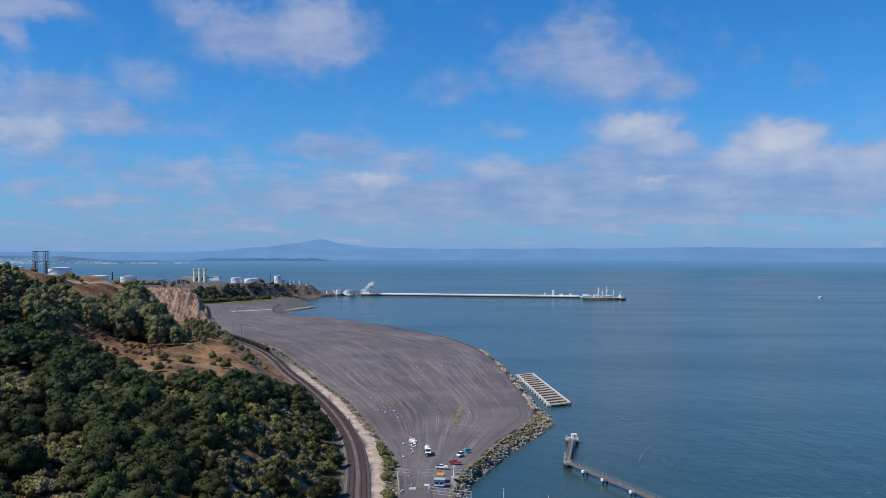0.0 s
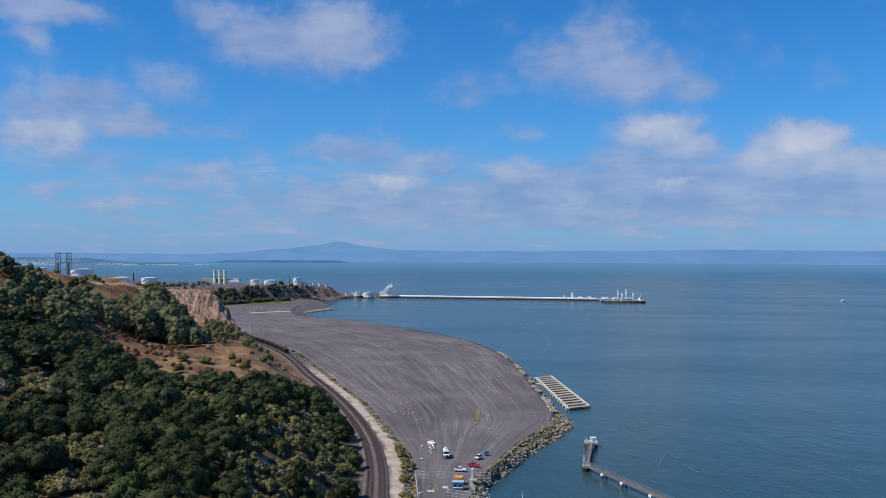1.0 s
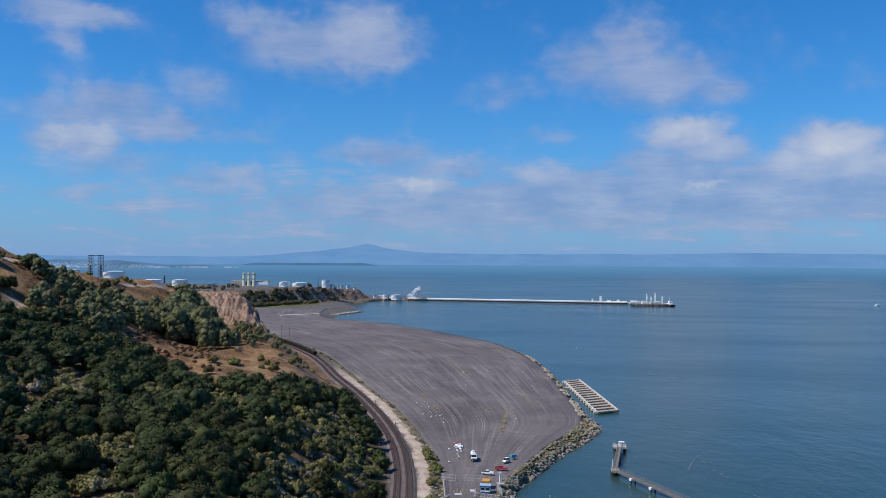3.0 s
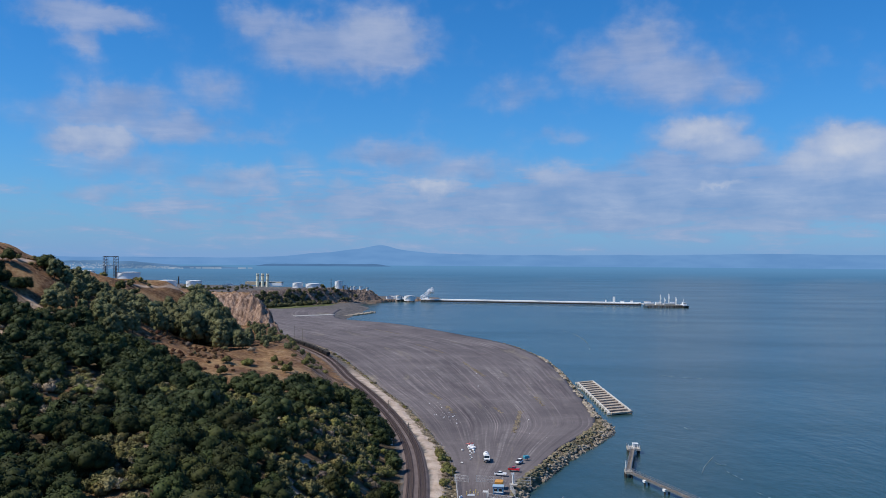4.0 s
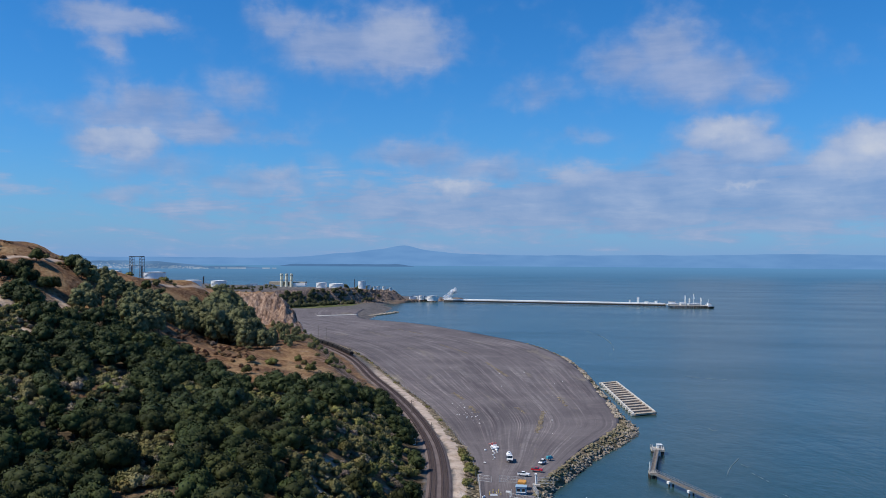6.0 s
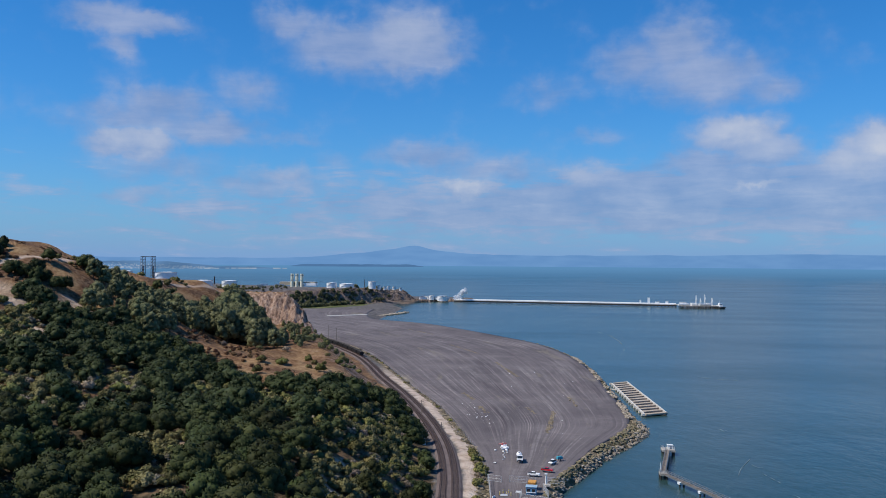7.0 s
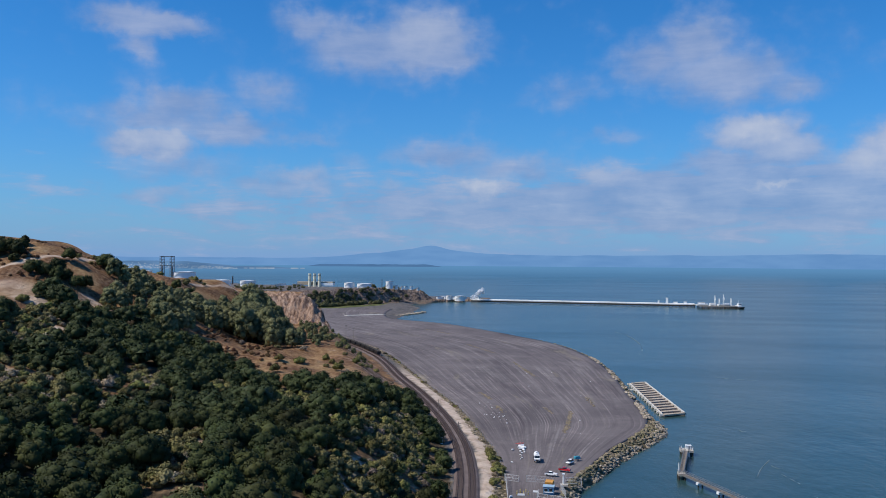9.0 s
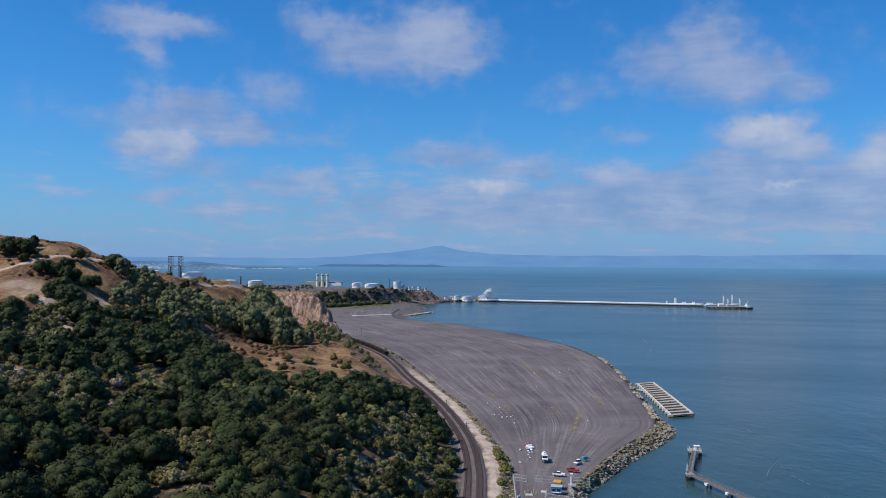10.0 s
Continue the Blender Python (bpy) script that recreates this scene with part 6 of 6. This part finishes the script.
for x, h in ((-4, 17), (3, 12), (10, 19), (22, 13)):
    t = thing("crane_tower", "tall white loading crane tower on the platform", "tower", pose(272 + x, 1502, 4.6), "crane towers")
    for dx in (-0.7, 0.7):
        for dy in (-0.7, 0.7):
            part("leg", Geo().rod((dx, dy, 0), (dx * 0.6, dy * 0.6, h), 0.22, n=6), M_WHITE, t)
    for k in range(5):
        part("brace", Geo().box((0, 0, h * (k + 1) / 5.5), (1.5, 1.5, 0.3)), M_WHITE, t)
    part("arm", Geo().rod((0, 0, h * 0.95), (0.8, -4, h * 0.55), 0.28, n=6), M_WHITE, t)
ship = thing("tug", "dark-hulled tug with white superstructure moored at the platform", "boat", pose(307, 1504, 0, 0, 0, -78))
part("hull", Geo().slab([(-13, 0.2), (11, 0.2), (15, 3.4), (10, 2.7), (-13, 2.4)], 8.5, taper=1.0), M_DARK, ship)
part("deckhouse", Geo().box((0, 0, 4.0), (13, 6, 3.2)), M_WHITE, ship)
part("bridge", Geo().box((2, 0, 7.0), (6, 5.2, 2.8)), M_WHITE, ship)
part("windows", Geo().box((5.02, 0, 7.4), (0.1, 4.6, 1.0)), M_GLASS, ship)
part("mast", Geo().rod((0, 0, 8.4), (0, 0, 15), 0.25, 0.12, 6), M_WHITE, ship)
part("funnel", Geo().rod((-4, 0, 5.4), (-4, 0, 9.2), 1.0, n=10), M_WHITE, ship)
for x, y, w, h in ((196, 1549.5, 4, 11), (210, 1547, 7, 4), (182, 1552, 2.4, 6), (226, 1544, 5, 5), (252, 1538, 12, 4)):
    b = thing("pier_house", "white equipment house on the pier", "shed", pose(x, y, 4.6, 0, 0, -10.6), "pier houses")
    part("wall", Geo().box((0, 0, h / 2), (w, 4, h)), M_WHITE, b)
    part("roof", Geo().box((0, 0, h + 0.15), (w + 0.5, 4.5, 0.3)), M_STEEL, b)
for x, y, h in ((18.5, 262, 9.3), (32.0, 262, 7.4)):
    b = thing("marker_post", "pale steel marker post standing in the shallows", "post", pose(x, y, -3), "marker posts")
    part("shaft", Geo().rod((0, 0, 0), (0, 0, h + 2.6), 0.16, 0.13, 8), M_WHITE, b)
    part("lamp", Geo().lathe((0, 0, h + 2.6), [(0.22, 0), (0.22, 0.35), (0.1, 0.5)], 10), M_STEEL, b)
boat = thing("motor_boat", "small white motor boat far out on the bay", "boat", pose(690, 1590, 0, 0, 0, 20))
part("hull", Geo().slab([(-5, 0.1), (4, 0.1), (6, 1.8), (-5, 1.4)], 3.2), M_WHITE, boat)
part("cabin", Geo().box((-0.5, 0, 2.3), (4, 2.4, 1.8)), M_WHITE, boat)


# ---- refinery ----
def tank(x, y, z, r, h, label, group, mat=None, domed=False):
    t = thing("storage_tank", label, "tank", pose(x, y, z), group)
    part("shell", Geo().lathe((0, 0, -3), [(r, 0), (r, h * 0.5 + 3), (r, h + 3)], 32), mat or M_WHITE, t, smooth=False)
    part("roof", Geo().lathe((0, 0, h), [(r * 1.01, 0), (r * 0.5, r * (0.12 if domed else 0.05)), (0.2, r * (0.16 if domed else 0.07))], 32), mat or M_WHITE, t)
    part("rim", Geo().lathe((0, 0, h - 0.2), [(r * 1.02, 0), (r * 1.02, 0.4), (r, 0.4)], 32), M_STEEL, t)
    for k in range(7):
        a = -2.3 + k * 0.13
        part("stair_flight", Geo().box((math.cos(a) * (r + 0.5), math.sin(a) * (r + 0.5), h * (k + 0.5) / 7), (r * 0.14, 1.0, 0.3), a + 1.57), M_STEEL, t)
    return t


def seat(x, y):
    return float(ground_z(x, y))


for x, y, z, r, h, dome in ((-524, 1190, 51, 16, 7.5, False), (-577, 1166, 53, 15, 7.5, False), (-655, 1150, 53, 16, 8, False)):
    tank(x, y, z, r, h, "large white oil storage tank on the ridge", "ridge tanks")
for x, y, z, r, h in ((-512, 1300, 38.5, 15, 6), (-474, 1313, 38.0, 12, 6)):
    tank(x, y, z, r, h, "large white oil storage tank above the dark berm", "berm tanks")
for x, y, z, r, h in ((-352, 1483, 31.5, 9.0, 6), (-326, 1487, 30.0, 13.0, 6), (-283, 1494, 30.5, 6.6, 10), (-272, 1500, 29, 3.0, 4.2), (-256, 1505, 28.5, 3.0, 3), (-247, 1512, 28, 3.2, 3), (-236, 1516, 27, 2.6, 2), (-262, 1500, 28.5, 2.2, 3)):
    tank(x, y, z, r, h, "white storage tank on top of the rocky bluff", "bluff tanks")
tank(-172, 1612, 5, 10, 6, "white storage tank at the root of the pier", "shore tanks")
tank(-194, 1622, 6, 5, 5.5, "white storage tank at the root of the pier", "shore tanks")
M_CREAM = paint("cream_paint", (0.78, 0.74, 0.55), 0.5, wear=0.1)
plant = thing("power_plant", "pale plant building with three tall cream stacks", "power plant", pose(-404, 1449, 33.5))
part("hall", Geo().box((0, 8, 3), (62, 16, 6)), M_TAN, plant)
part("annex", Geo().box((22, 2, 2), (22, 12, 4)), M_WHITE, plant)
for x in (-8, 0.5, 9):
    s = part("chimney", Geo().lathe((x, -4, -3), [(2.8, 0), (2.7, 9), (2.5, 9.2), (2.5, 23)], 16), M_CREAM, plant, "tall cream exhaust stack")
    part("collar", Geo().lathe((x, -4, 17), [(2.9, 0), (2.9, 0.5)], 16), M_DARK, s)
    part("collar", Geo().lathe((x, -4, 9), [(3.1, 0), (3.1, 0.6)], 16), M_STEEL, s)
    part("boiler", Geo().box((x, 0, 2.5), (5.5, 7, 7)), M_STEEL, plant)
tower = thing("process_tower", "dark steel lattice process towers above the tanks", "tower", pose(-545, 1180, 53))
for x in (-7.5, 7.5):
    for dx in (-2.4, 2.4):
        for dy in (-2.4, 2.4):
            part("leg", Geo().rod((x + dx, dy, -4), (x + dx, dy, 28), 0.36, n=6), M_STEEL, tower)
    for k in range(7):
        part("platform", Geo().box((x, 0, 1 + k * 4.5), (5.6, 5.6, 0.4)), M_DARK, tower)
        part("brace", Geo().rod((x - 2.4, -2.4, 1 + k * 4.5), (x + 2.4, -2.4, 5.5 + k * 4.5 if k < 6 else 28), 0.25, n=5), M_DARK, tower)
    part("column", Geo().rod((x, 0, -3), (x, 0, 15), 1.3, n=12), M_STEEL, tower)
part("bridge", Geo().box((0, 0, 27.6), (20, 1.2, 0.8)), M_DARK, tower)
part("bridge", Geo().box((0, 0, 14.6), (18, 1.2, 0.6)), M_DARK, tower)
for x, y, z, r, h in ((-492, 1296, 42, 1.2, 9), (-606, 1175, 54, 1.3, 14), (-296, 1492, 28, 0.7, 16)):
    t = thing("flare_stack", "slender dark steel stack beside the tanks", "stack", pose(x, y, z), "thin stacks")
    part("pipe", Geo().rod((0, 0, -3), (0, 0, h), r, r * 0.7, 10), M_DARK, t)
    part("ring", Geo().lathe((0, 0, h * 0.7), [(r * 1.7, 0), (r * 1.7, 0.4)], 12), M_STEEL, t)
brng = np.random.RandomState(8)
for i in range(34):
    if i < 14:
        x, y = brng.uniform(-215, -135), brng.uniform(1612, 1650)
        z, w, h = 4.5, brng.uniform(5, 13), brng.uniform(3, 6)
    elif i < 24:
        x, y = brng.uniform(-470, -415), brng.uniform(1400, 1470)
        z, w, h = seat(x, y), brng.uniform(6, 16), brng.uniform(3, 5)
    else:
        x, y = brng.uniform(-640, -480), brng.uniform(1180, 1260)
        z, w, h = seat(x, y), brng.uniform(5, 12), brng.uniform(3, 6)
    b = thing("refinery_building", "low pale refinery building", "building", pose(x, y, z - 0.5, 0, 0, brng.uniform(-20, 20)), "refinery buildings")
    part("wall", Geo().box((0, 0, h / 2), (w, w * 0.6, h)), M_WHITE if i < 14 else (M_WHITE, M_TAN, M_STEEL)[i % 3], b)
    part("roof", Geo().box((0, 0, h + 0.2), (w + 0.6, w * 0.6 + 0.6, 0.4)), M_STEEL, b)
V, F, k = [], [], 0
for i in range(1400):
    e, dd = brng.uniform(90, 335), brng.uniform(-2, 30)
    x, y = -356 + e * 0.46 - dd * 0.887, 1308 + e * 0.887 + dd * 0.46
    v, f = rock_arrays(brng, brng.uniform(0.6, 1.9))
    V.append(v + [x, y, seat(x, y)])
    F.append(f + k)
    k += len(v)
tagged(new("bluff_rocks", tri_mesh("bluff_rocks", np.concatenate(V), np.concatenate(F), material("bluff_stone", ((0.1, 0.07, 0.05), (0.22, 0.16, 0.118), (0.4, 0.31, 0.24)), 0.95, 0.1, 0.8, 0.5, bump_scale=0.3))), "grey-brown boulders over the face of the bluff", "rocks", kind="stuff")
# steam drifting over the pier's root
M_STEAM = bpy.data.materials.new("steam")
M_STEAM.use_nodes = True
sb = M_STEAM.node_tree.nodes["Principled BSDF"]
sb.inputs["Base Color"].default_value, sb.inputs["Roughness"].default_value, sb.inputs["Alpha"].default_value = (0.85, 0.87, 0.9, 1), 1.0, 0.3
sb.inputs["Specular IOR Level"].default_value = 0.0
V, F, k = [], [], 0
for i in range(26):
    t = brng.rand()
    v, f = ICO2
    r = 1.4 + 2.6 * t
    v = v * (0.8 + 0.4 * brng.rand(len(v), 1)) * r + [-150 + 20 * t + brng.normal(0, 2.5), 1600 + brng.normal(0, 3), 8 + 14 * t + brng.normal(0, 1.6)]
    V.append(v)
    F.append(f + k)
    k += len(v)
tagged(new("steam_plume", tri_mesh("steam_plume", np.concatenate(V), np.concatenate(F), M_STEAM, True)), "white steam drifting from the shore plant", "steam", kind="stuff")
# scrubby trees on the bluff and upland
bluff_wood = Wood()
for i in range(430):
    if i < 310:
        e, dd = brng.uniform(-60, 150), brng.uniform(-2, 26)
        x, y = -356 + e * 0.46 - dd * 0.887, 1308 + e * 0.887 + dd * 0.46
    elif i < 335:
        e, dd = brng.uniform(150, 240), brng.uniform(6, 34)
        x, y = -356 + e * 0.46 - dd * 0.887, 1308 + e * 0.887 + dd * 0.46
    elif i < 405:
        x, y = brng.uniform(-560, -400), brng.uniform(1240, 1420)
    else:
        x, y = brng.uniform(-470, -430), brng.uniform(1300, 1340)
    bluff_wood.add(OAKS[brng.randint(len(OAKS))][0], x, y, brng.uniform(0.4, 0.95) * (1 if i < 335 else 0.7), brng.uniform(0, 6.28), 0.6, 0.3)
bluff_wood.place("bluff_trees", M_EUC, "dark scrubby trees over the bluff and refinery upland", "trees")
